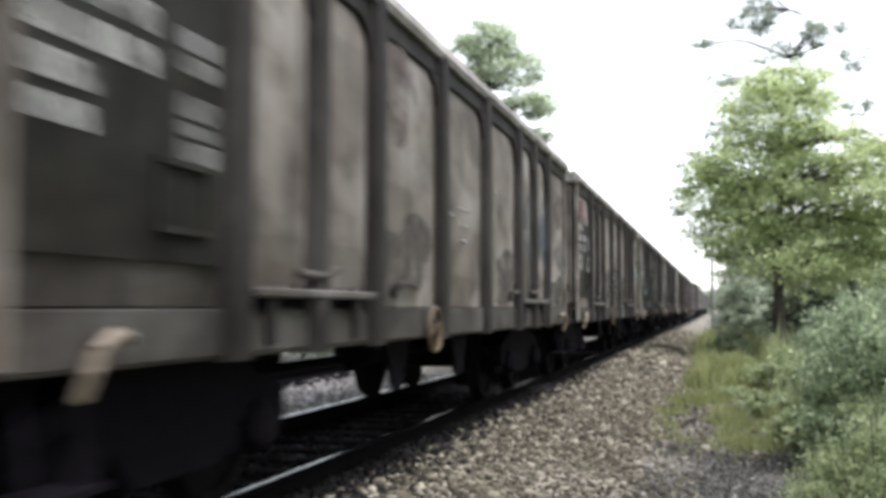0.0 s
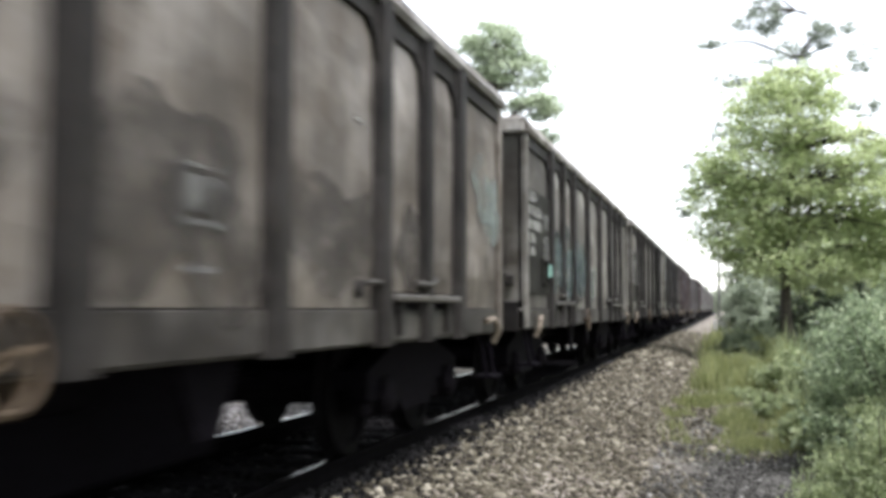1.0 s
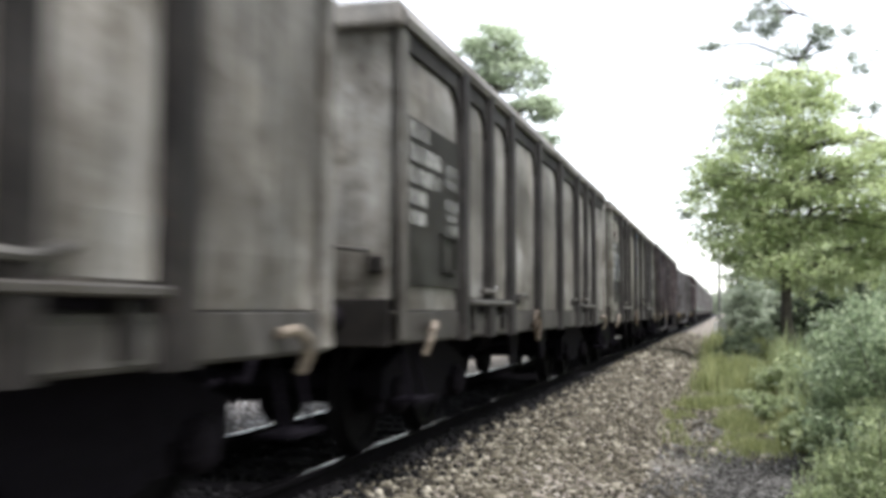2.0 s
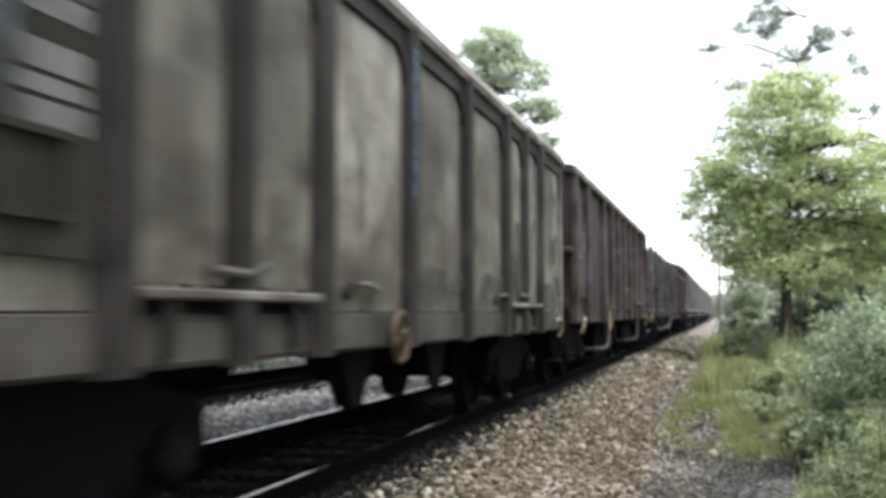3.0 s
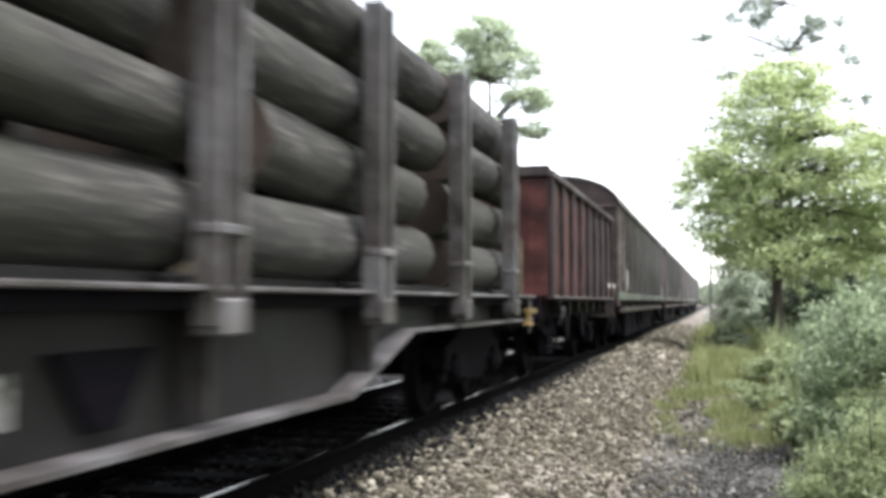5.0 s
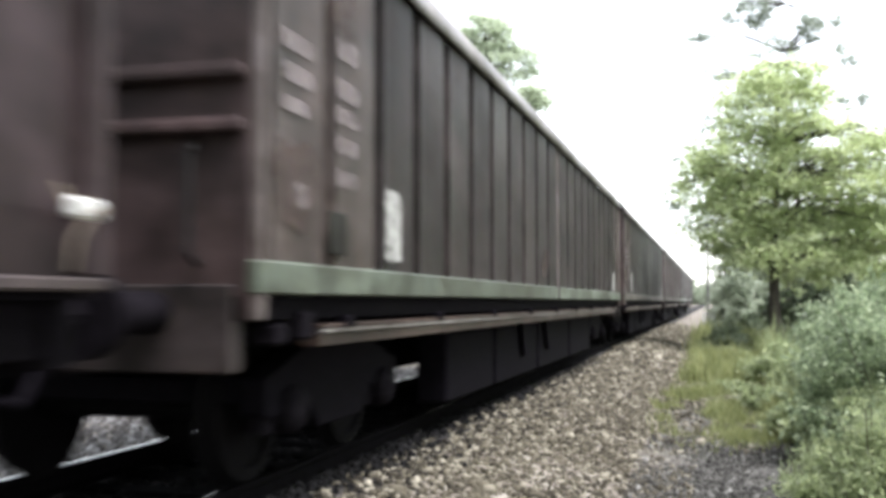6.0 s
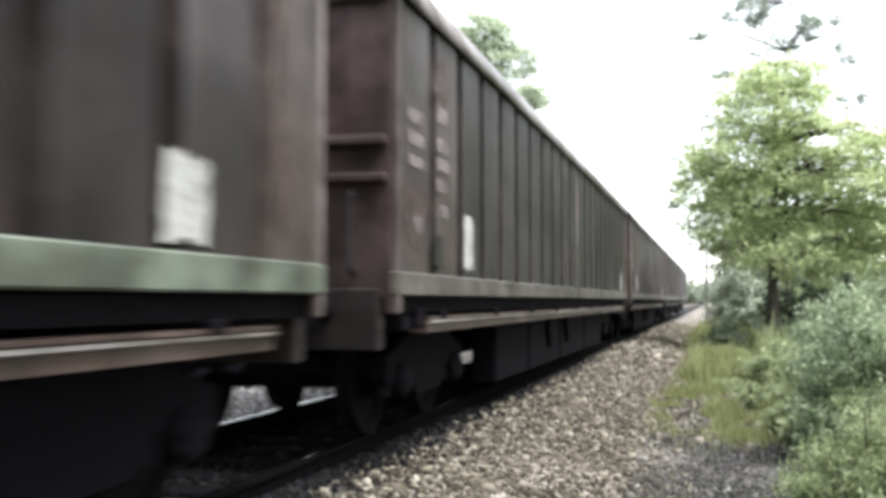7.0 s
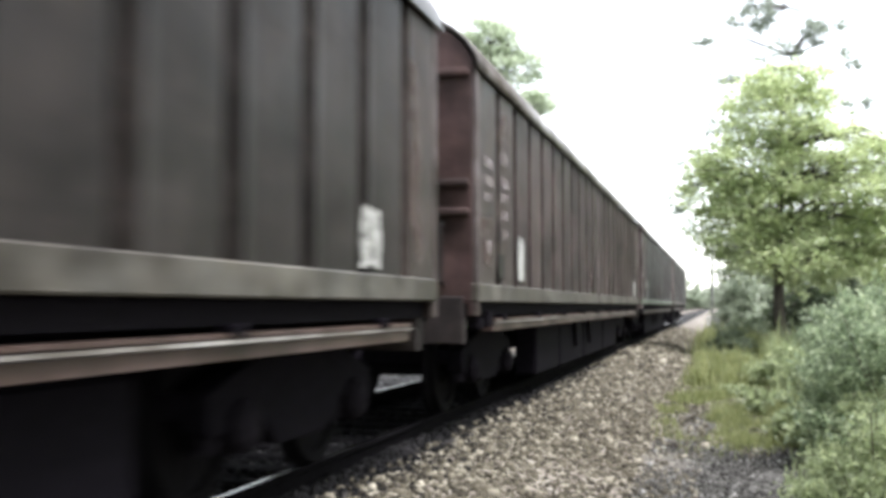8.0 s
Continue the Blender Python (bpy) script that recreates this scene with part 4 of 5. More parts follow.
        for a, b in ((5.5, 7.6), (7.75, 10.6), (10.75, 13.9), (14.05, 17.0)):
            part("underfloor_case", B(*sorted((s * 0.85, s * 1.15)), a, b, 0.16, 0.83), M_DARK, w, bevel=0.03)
    for y, z, ww, h in ((0.95, 2.55, .4, .1), (0.95, 2.38, .42, .1), (0.95, 2.2, .4, .08), (1.75, 2.7, .36, .13), (1.75, 2.45, .4, .12), (1.75, 2.28, .4, .1), (1.75, 2.1, .36, .1), (1.75, 1.9, .36, .1), (1.1, 1.75, .2, .13)):
        part("lettering", B(1.426, 1.429, y, y + ww, z - h, z), M_PALE, w)
    for y, z, ry, rz in ((20.35, 1.9, .16, .4), (20.3, 2.6, .12, .3), (1.15, 1.75, .25, .3), (1.9, 2.9, .2, .25), (9.6, 1.6, .2, .2)):
        part("rust_smear", blot(bmesh.new(), 1.4225, y, z, ry, rz, int(y * 7)), M_RUSTP, w, "rust-brown smear")
    # arched roof
    n, k = 16, 6
    verts, faces = [], []
    ys = [y0 - 0.05 + (y1 - y0 + 0.1) * j / k for j in range(k + 1)]
    for y in ys:
        for i in range(n + 1):
            a = math.pi * i / n
            verts.append((1.44 * math.cos(a), y, 3.31 + 0.7 * math.sin(a)))
    for j in range(k):
        for i in range(n):
            q = j * (n + 1) + i
            faces.append((q, q + 1, q + n + 2, q + n + 1))
    roof = mesh_ob("roof", verts, faces, M_ROOF, w, "dull arched metal roof", True)
    mod = roof.modifiers.new("thickness", "SOLIDIFY")
    mod.thickness = 0.03
    for j in range(1, 12):
        y = y0 + (y1 - y0) * j / 12
        bm = bmesh.new()
        for i in range(n):
            a, b = math.pi * i / n, math.pi * (i + 1) / n
            p = [(1.46 * math.cos(q), 3.31 + 0.72 * math.sin(q)) for q in (a, b)]
            o = [(1.42 * math.cos(q), 3.31 + 0.68 * math.sin(q)) for q in (a, b)]
            vs = [bm.verts.new((c[0], yy, c[1])) for yy in (y - 0.025, y + 0.025) for c in (p[0], p[1], o[1], o[0])]
            for f in ((0, 1, 2, 3), (7, 6, 5, 4), (0, 4, 5, 1), (1, 5, 6, 2), (2, 6, 7, 3), (3, 7, 4, 0)):
                bm.faces.new([vs[t] for t in f])
        part("roof_rib", bm, M_ROOF, w)
    for y, q in ((y0, -1), (y1, 1)):
        part("end_wall", B(-1.38, 1.38, *sorted((y, y - q * 0.05)), 1.02, 3.3), end_mat, w, bevel=0.01)
        bm = bmesh.new()
        arc = [(1.4 * math.cos(math.pi * i / n), 3.3 + 0.69 * math.sin(math.pi * i / n)) for i in range(n + 1)]
        a = [bm.verts.new((x, y, z)) for x, z in arc]
        b = [bm.verts.new((x, y - q * 0.04, z)) for x, z in arc]
        for i in range(n + 1):
            bm.faces.new((a[i], a[(i + 1) % (n + 1)], b[(i + 1) % (n + 1)], b[i]))
        bm.faces.new(a)
        bm.faces.new(b[::-1])
        part("gable", bm, end_mat, w)
        for z in (1.95, 2.22, 3.26):
            part("end_beam", B(-1.36, 1.36, *sorted((y, y + q * 0.07)), z, z + 0.07), end_mat, w, bevel=0.015)
        part("head_stock", B(-1.3, 1.3, *sorted((y - q * 0.1, y + q * 0.03)), 0.76, 1.2), M_SOLE, w, bevel=0.01)
        for x in (-1.1, 1.1):
            bm = bmesh.new()
            bent(bm, [(x, y, 1.3), (x, y + q * 0.1, 1.35), (x, y + q * 0.1, 1.85), (x, y, 1.9)], 0.018)
            part("grab_rail", bm, M_FRAME, w)
        buffers(w, y, q)
    for y in (2.85, L - 2.6):
        bogie(w, y)
    brake_gear(w, L, 0.42)
    return w


# ---- ground and track ----
def profile(x):
    """Height of the ground across the line."""
    pts = ((-400, 2.0), (-60, 0.2), (-14, -0.75), (-11.6, -0.7), (-10.2, -0.24), (-5.2, -0.22), (-4.6, -0.19), (-4.4, -0.21), (-2.95, -0.21), (-2.75, -0.15), (-2.1, -0.15), (-1.7, -0.2), (-0.8, -0.5), (0.5, -0.56), (1.6, -0.45), (4, -0.2), (10, 0.2), (400, 3.0))
    return float(np.interp(x, [p[0] for p in pts], [p[1] for p in pts]))


def build_ground():
    xs = np.concatenate([np.linspace(-400, -20, 12), np.linspace(-16, -11, 8), np.linspace(-10.5, -3, 12), np.linspace(-2.8, 5, 40), np.linspace(6, 20, 10), np.linspace(40, 400, 8)])
    ys = np.concatenate([np.linspace(-300, -12, 10), np.linspace(-10, 40, 90), np.linspace(42, 150, 50), np.linspace(170, 1500, 16)])
    verts = [(x, y, profile(x) + 0.05 * noise.noise(Vector((x * 0.9, y * 0.7, 0))) * (1 if x > -1.5 else 0.3)) for x in xs for y in ys]
    m = len(ys)
    faces = [(i * m + j, (i + 1) * m + j, (i + 1) * m + j + 1, i * m + j + 1) for i in range(len(xs) - 1) for j in range(m - 1)]
    g = mesh_ob("ground", verts, faces, M_GROUND, smooth=True)
    tagged(g, "gravelly ground beside a railway line", "ground", kind="structure")


def build_rails():
    prof = [(-0.036, 0), (-0.036, -0.035), (-0.01, -0.05), (-0.01, -0.135), (-0.07, -0.155), (-0.07, -0.168), (0.07, -0.168), (0.07, -0.155), (0.01, -0.135), (0.01, -0.05), (0.036, -0.035), (0.036, 0)]
    for c in (XT, TRACK2):
        for s in (-0.75, 0.75):
            m = len(prof)
            verts = [(c + s + x, y, z - 0.003) for y in (-80, 700) for x, z in prof]
            faces = [(i, (i + 1) % m, m + (i + 1) % m, m + i) for i in range(m)] + [tuple(range(m))[::-1], tuple(range(m, 2 * m))]
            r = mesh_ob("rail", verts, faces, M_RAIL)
            tagged(r, "rusty steel rail with a polished head on sleepers", "rail", "running rails", "structure")
            mesh_ob("rail_head", [(c + s + x, y, z) for y in (-80, 700) for x, z in ((-0.02, -0.003), (-0.017, 0), (0.017, 0), (0.02, -0.003))],
                    [(0, 1, 5, 4), (1, 2, 6, 5), (2, 3, 7, 6)], M_RAILTOP, r, "polished running surface")


def sleeper(x, y, me=[]):
    if not me:
        bm = B(-1.3, 1.3, -0.125, 0.125, -0.33, -0.172)
        bmesh.ops.bevel(bm, geom=bm.edges[:], offset=0.015, segments=1, affect="EDGES")
        data = bpy.data.meshes.new("sleeper")
        bm.to_mesh(data)
        bm.free()
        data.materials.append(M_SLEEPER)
        me.append(data)
    ob = new("sleeper", me[0])
    ob.location = (x, y, 0)
    tagged(ob, "stained sleeper bedded in ballast, train shade in its dark colour", "sleeper", "track sleepers", "structure")


build_ground()
build_rails()
for c in (XT, TRACK2):
    for i in range(110):
        sleeper(c, -4 + 0.62 * i)


def stones(name, label, mat, areas, seed):
    """Broken stone, each piece a rough lump of twenty faces."""
    rng = np.random.default_rng(seed)
    g = (1 + 5 ** 0.5) / 2
    ico = np.array([(-1, g, 0), (1, g, 0), (-1, -g, 0), (1, -g, 0), (0, -1, g), (0, 1, g), (0, -1, -g), (0, 1, -g), (g, 0, -1), (g, 0, 1), (-g, 0, -1), (-g, 0, 1)]) / 1.9
    tri = np.array([(0, 11, 5), (0, 5, 1), (0, 1, 7), (0, 7, 10), (0, 10, 11), (1, 5, 9), (5, 11, 4), (11, 10, 2), (10, 7, 6), (7, 1, 8),
                    (3, 9, 4), (3, 4, 2), (3, 2, 6), (3, 6, 8), (3, 8, 9), (4, 9, 5), (2, 4, 11), (6, 2, 10), (8, 6, 7), (9, 8, 1)])
    allv, count = [], 0
    for x0, x1, y0, y1, per, size, sink in areas:
        k = int((x1 - x0) * (y1 - y0) * per)
        x, y = rng.uniform(x0, x1, k), rng.uniform(y0, y1, k)
        z = np.array([profile(q) for q in x]) + rng.uniform(-sink, 0.025, k)
        v = ico[None] * rng.uniform(0.6, 1.25, (k, 12, 1)) * (size * rng.lognormal(0, 0.35, (k, 1, 1))) * rng.uniform(0.65, 1.3, (k, 1, 3))
        a, b = rng.uniform(0, 6.28, k), rng.uniform(-0.6, 0.6, k)
        ca, sa, cb, sb = np.cos(a)[:, None], np.sin(a)[:, None], np.cos(b)[:, None], np.sin(b)[:, None]
        vx, vy, vz = v[..., 0], v[..., 1], v[..., 2] * 0.75
        vx, vz = vx * cb - vz * sb, vx * sb + vz * cb
        vx, vy = vx * ca - vy * sa, vx * sa + vy * ca
        allv.append(np.stack([vx + x[:, None], vy + y[:, None], vz + z[:, None]], -1).reshape(-1, 3))
        count += k
    verts = np.concatenate(allv)
    faces = (tri[None] + 12 * np.arange(count)[:, None, None]).reshape(-1, 3)
    me = bpy.data.meshes.new(name)
    me.vertices.add(len(verts))
    me.vertices.foreach_set("co", verts.astype(np.float32).ravel())
    me.loops.add(faces.size)
    me.loops.foreach_set("vertex_index", faces.astype(np.int32).ravel())
    me.polygons.add(len(faces))
    me.polygons.foreach_set("loop_start", np.arange(0, faces.size, 3, dtype=np.int32))
    me.update(calc_edges=True)
    me.materials.append(mat)
    return tagged(new(name, me), label, "ballast", kind="stuff")


stones("ballast", "brown and tan broken stone ballast beside the rails", M_STONE,
       [(-2.33, -0.9, 3.0, 10, 950, 0.02, 0.02), (-2.55, -2.33, 3.0, 10, 330, 0.02, 0.02), (-2.4, -0.8, 10, 22, 560, 0.025, 0.02), (-2.55, -2.4, 10, 22, 200, 0.025, 0.02), (-2.6, -0.7, 22, 60, 110, 0.042, 0.02), (-0.9, -0.2, 3.5, 12, 650, 0.018, 0.02), (-2.5, -0.9, -9, 3, 230, 0.03, 0.02), (-0.85, 0.5, 12, 26, 180, 0.026, 0.02)], 3)
stones("dirt_stones", "grey dirt and small stones at the gravel edge", M_STONE4, [(-0.75, 1.2, 3.5, 13, 900, 0.016, 0.012), (-0.95, 0.6, -8, 3.5, 420, 0.018, 0.012), (0.6, 2.4, -8, 3.5, 120, 0.016, 0.012)], 6)
stones("track_ballast", "grey broken stone ballast between two tracks", M_STONE2,
       [(-7.3, -4.4, 2.0, 20, 260, 0.032, 0.02), (-10.2, -7.3, 3.0, 30, 120, 0.04, 0.02)], 4)

# blackened stones thin out from the rail: the train's shade, painted
stones("oily_ballast", "ballast blackened for the train's shade, between and beside the rails", M_STONE3, [(-4.3, -2.9, 2.0, 18, 300, 0.028, 0.02), (-2.8, -2.5, 2.0, 22, 620, 0.024, 0.005), (-2.5, -2.2, 2.0, 22, 260, 0.022, 0.005), (-2.2, -1.8, 2.0, 16, 90, 0.02, 0.005)], 5)


# ---- plants ----
def leaves(centers, spread, count, size, rng, flat=0.5, tier=0.7):
    """Many small pointed leaves gathered in clumps round the centres; returns vertices and faces."""
    pick = rng.integers(0, len(centers), count)
    c = centers[pick] + rng.normal(0, 1, (count, 3)) * spread[pick] * np.array([1, 1, tier])
    d = rng.normal(0, 1, (count, 3)) * np.array([1, 1, flat])
    d /= np.linalg.norm(d, axis=1)[:, None]
    up = rng.normal(0, 0.5, (count, 3)) + np.array([0.25, -0.2, 1.0])
    w = np.cross(d, up)
    w /= np.linalg.norm(w, axis=1)[:, None] + 1e-9
    s = (size * rng.lognormal(0, 0.3, count))[:, None]
    q = np.stack([c - d * s, c + w * s * 0.45, c + d * s, c - w * s * 0.45], 1).reshape(-1, 3)
    f = np.arange(count * 4).reshape(-1, 4)
    return q, f


def leaf_mesh(name, q, f, mat, parent, label=""):
    me = bpy.data.meshes.new(name)
    me.from_pydata(q.tolist(), [], f.tolist())
    me.materials.append(mat)
    ob = new(name, me)
    ob.parent = parent
    if label:
        tagged(ob, label)
    return ob


def tree(name, label, at, trunk_h, trunk_r, lobes, n_clumps, n_leaves, size, mat, seed, category="tree", lean=0.0, clump=0.34, flat=0.5):
    """A tapered trunk, limbs that reach the clumps, and a crown of single leaves. Lobes: (x, y, z, rx, ry, rz, share) from the foot."""
    rng = np.random.default_rng(seed)
    e = new(name)
    e.location = at
    bm = bmesh.new()
    p = Vector((0, 0, -0.15))
    steps = 7
    spine = [p]
    for i in range(steps):
        t = (i + 1) / steps
        p2 = Vector((lean * t + 0.12 * trunk_r * 8 * math.sin(2.1 * t + seed), 0.1 * math.sin(3 * t + seed), trunk_h * t))
        rod(bm, p, p2, trunk_r * (1.15 - 0.95 * (i / steps)), trunk_r * (1.15 - 0.95 * t), 9)
        p = p2
        spine.append(p)
    tot = sum(q[6] for q in lobes)
    cs, sp = [], []
    for lx, ly, lz, rx, ry, rz, share in lobes:
        for _ in range(max(2, int(n_clumps * share / tot))):
            v = rng.normal(0, 1, 3)
            v *= rng.uniform(0.45, 1.05) ** 0.6 / np.linalg.norm(v)
            cs.append((lx + v[0] * rx, ly + v[1] * ry, lz + v[2] * rz))
            sp.append(clump * rng.uniform(0.5, 1.3) * min(1.0, 0.4 + 0.35 * rx))
    cs, sp = np.array(cs), np.array(sp)
    for c in cs[::3]:
        c = Vector(c)
        base = min(spine, key=lambda s: (s - c).length + 0.6 * max(0, s.z - c.z))
        mid = base.lerp(c, 0.55) + Vector((0, 0, 0.12 * (c - base).length))
        r = trunk_r * 0.28
        rod(bm, base, mid, r, r * 0.6, 5)
        rod(bm, mid, c, r * 0.6, r * 0.2, 5)
    part("trunk", bm, M_STEM, e, "grey-brown trunk with bare limbs", True)
    q, f = leaves(cs, sp[:, None], n_leaves, size, rng, flat, 0.45)
    leaf_mesh("crown", q, f, mat, e)
    return tagged(e, label, category)


tree("roadside_tree", "tall bright green broadleaf tree with a ragged crown", (1.95, 34, -0.3), 8.8, 0.17,
     [(0.0, 0, 7.4, 1.8, 1.6, 1.1, 4.5), (1.4, 0, 6.2, 2.0, 1.8, 1.0, 5), (-1.0, 0, 6.1, 1.8, 1.6, 1.1, 4.5), (2.2, 0, 4.9, 2.1, 1.8, 0.9, 4.5), (-0.3, 0, 4.6, 2.0, 1.7, 0.9, 4), (3.6, 0, 5.6, 1.4, 1.6, 1.2, 2.6),
      (0.1, 0, 8.4, 1.4, 1.1, 0.55, 2.4), (-0.5, -0.3, 4.5, 0.9, 0.9, 0.7, 2), (-2.2, 0, 5.0, 1.1, 1.0, 0.9, 2), (0.9, 0.4, 3.5, 2.2, 1.6, 0.7, 5.5), (3.2, 0, 3.6, 1.6, 1.5, 0.8, 4), (-1.4, 0, 3.6, 1.2, 1.0, 0.7, 3.4), (0.5, -0.4, 2.7, 1.9, 1.3, 0.6, 4)],
     640, 72000, 0.072, M_LEAF, 11, clump=0.36)
tree("thin_tree", "slender tree with sparse airy twigs above a crown", (2.6, 40, -0.3), 12.4, 0.09,
     [(-1.0, 0, 12.3, 0.6, 0.6, 0.8, 3.2), (0.9, 0, 11.4, 0.5, 0.6, 0.6, 2), (-3.1, 0, 11.3, 0.5, 0.3, 0.1, 0.7), (-2.3, 0, 9.9, 0.6, 0.5, 0.18, 0.8), (2.3, 0, 10.5, 0.6, 0.5, 0.5, 1.0),
      (2.3, 0, 8.7, 0.5, 0.5, 0.4, 0.8), (-0.4, 0, 10.6, 0.9, 0.7, 0.6, 1.4), (-2.6, 0, 8.0, 0.5, 0.5, 0.3, 0.8), (-3.5, 0, 6.6, 0.5, 0.5, 0.8, 1.5), (-3.9, 0, 5.4, 0.4, 0.5, 0.7, 1.4), (-3.2, 0, 4.4, 0.6, 0.5, 0.6, 1.2),
      (-0.3, 0, 9.2, 1.4, 1.0, 0.7, 1.8), (1.8, 0, 11.6, 0.3, 0.4, 0.2, 0.4), (-1.9, 0, 12.0, 0.3, 0.4, 0.3, 0.4)],
     320, 11000, 0.062, M_TWIG, 12, clump=0.24)
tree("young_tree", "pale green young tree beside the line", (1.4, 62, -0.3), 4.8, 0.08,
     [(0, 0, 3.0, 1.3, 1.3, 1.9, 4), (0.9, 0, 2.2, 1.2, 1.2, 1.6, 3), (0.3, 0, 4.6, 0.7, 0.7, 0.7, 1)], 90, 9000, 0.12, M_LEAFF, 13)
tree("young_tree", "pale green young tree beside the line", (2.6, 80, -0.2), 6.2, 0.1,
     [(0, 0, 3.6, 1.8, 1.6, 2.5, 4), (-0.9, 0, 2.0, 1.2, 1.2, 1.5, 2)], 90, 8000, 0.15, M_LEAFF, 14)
tree("pine", "tall grey-green pine with clumped, gappy crown", (-11.6, 55, -0.4), 15.6, 0.22,
     [(-0.4, 0, 15.9, 1.6, 1.3, 1.1, 5), (0.9, 0, 14.3, 1.9, 1.3, 1.0, 4.5), (-1.7, 0, 14.0, 1.4, 1.1, 0.9, 3), (1.8, 0, 12.3, 1.4, 1.0, 0.6, 3), (2.3, 0, 10.7, 1.0, 0.9, 0.4, 1.5), (-0.8, 0, 10.5, 1.5, 1.4, 1.0, 3)],
     180, 21000, 0.11, M_LEAFP, 15, clump=0.42)
tree("pine", "grey-green pine with a clumped crown", (-15.6, 56, -0.4), 15.8, 0.2,
     [(0.2, 0, 15.4, 0.8, 0.8, 0.8, 3), (-0.3, 0, 13.8, 1.4, 1.2, 0.8, 3), (0.5, 0, 12.0, 1.6, 1.3, 1.0, 3)], 80, 9000, 0.11, M_LEAFP, 16, clump=0.42)


def shrub(name, label, at, rx, ry, h, n_leaves, size, mat, seed, n_stems=16, clumps=84):
    rng = np.random.default_rng(seed)
    e = new(name)
    e.location = at
    bm = bmesh.new()
    cs, sp = [], []
    for i in range(clumps):
        a, r = rng.uniform(0, 6.28), rng.uniform(0, 1) ** 0.5
        x, y = rx * r * math.cos(a), ry * r * math.sin(a)
        top = h * (1 - 0.5 * r ** 2) * rng.uniform(0.65, 1.08)
        z = rng.uniform(0.08, 1.0) ** 0.8 * top
        cs.append((x, y, z))
        sp.append(0.105 * rng.uniform(0.5, 1.4) * (0.5 + 0.35 * h))
        if i % max(1, clumps // n_stems) == 0:
            rod(bm, (x * 0.35, y * 0.35, -0.1), (x, y, top * 1.06), 0.012, 0.004, 5)
    tagged(part("stem", bm, M_STEM, e), "thin bare stems", kind="stuff")
    q, f = leaves(np.array(cs), np.array(sp)[:, None], n_leaves, size, rng, 0.8)
    leaf_mesh("foliage", q, f, mat, e)
    return tagged(e, label, "bush")


shrub("bush", "grey-green leafy bush on the bank", (2.0, 11.5, -0.45), 1.15, 1.5, 1.95, 24000, 0.033, M_LEAFB, 21)
shrub("bush", "grey-green leafy bush on the bank", (2.35, 15.5, -0.4), 1.1, 1.6, 2.1, 20000, 0.038, M_LEAFB, 22)
shrub("bush", "low pale green bush with thin stems", (1.12, 8.3, -0.55), 0.55, 0.8, 0.85, 17000, 0.022, M_LEAFW, 23, clumps=46)
shrub("bush", "low pale green bush with thin stems", (1.4, 10.6, -0.5), 0.5, 0.9, 0.85, 15000, 0.024, M_LEAFW, 24, clumps=46)
shrub("bush", "low pale green bush at the foot of a tree", (1.55, 21, -0.45), 0.9, 2.0, 0.95, 9000, 0.05, M_LEAFW, 25)
shrub("bush", "dense green bush below a tall tree", (3.6, 27, -0.35), 1.6, 2.2, 2.1, 12000, 0.06, M_LEAFB, 26)
shrub("bush", "bush under trees with shade put into its dark leaves", (1.1, 43, -0.4), 1.0, 2.2, 1.1, 8000, 0.07, M_LEAFD, 27)
shrub("bush", "bush under trees with shade put into its dark leaves", (3.4, 37, -0.4), 1.8, 2.0, 2.8, 9000, 0.08, M_LEAFD, 28)
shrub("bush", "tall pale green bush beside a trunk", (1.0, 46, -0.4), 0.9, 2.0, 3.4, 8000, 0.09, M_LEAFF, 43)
shrub("bush", "bush under trees with shade put into its dark leaves", (0.3, 33, -0.45), 0.6, 1.3, 0.95, 6000, 0.05, M_LEAFD, 44)
shrub("bush", "bush under trees with shade put into its dark leaves", (0.7, 52, -0.4), 0.8, 2.5, 1.0, 5000, 0.08, M_LEAFD, 29)

shrub("bush", "low sprawling weed at the gravel edge", (0.8, 6.6, -0.56), 0.3, 0.5, 0.45, 3500, 0.024, M_LEAFW, 41, clumps=30)

for i, (x, y, h) in enumerate(((0.9, 13.2, 0.4), (0.7, 17.0, 0.4), (0.3, 20.0, 0.22), (0.9, 24.5, 0.5), (0.5, 31.0, 0.5))):
    shrub("weed_clump", "low leafy weed clump in rough grass", (x, y, profile(x)), 0.35, 0.7, h, 1600, 0.03 + 0.001 * y, M_LEAFW, 80 + i, clumps=22)

# trees added to close the place on both sides and behind
# this row, mostly out of view, also keeps skylight off the train's side
for i, (x, y, h, sd) in enumerate(((7.6, 25, 8, 31), (6.4, 14, 9, 32), (6.0, 4, 8.5, 33), (5.6, -6, 9, 34), (2.5, -12, 8, 35), (6.4, 48, 5.5, 36), (4.6, 66, 8, 37))):
    tree("hedge_tree", "leafy green broadleaf tree in an added lineside row", (x, y, 0), h * 0.8, 0.16,
         [(0, 0, h * 0.6, 2.2, 3.0, h * 0.36, 4), (-0.3, 1.5, h * 0.35, 2.0, 2.5, h * 0.28, 3)], 90, 7000, 0.17, M_LEAF, sd, clump=0.5)
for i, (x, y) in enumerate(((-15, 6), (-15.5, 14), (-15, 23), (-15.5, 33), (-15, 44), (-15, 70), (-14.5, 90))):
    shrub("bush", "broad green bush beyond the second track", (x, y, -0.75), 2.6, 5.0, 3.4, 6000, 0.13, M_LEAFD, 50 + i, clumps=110)


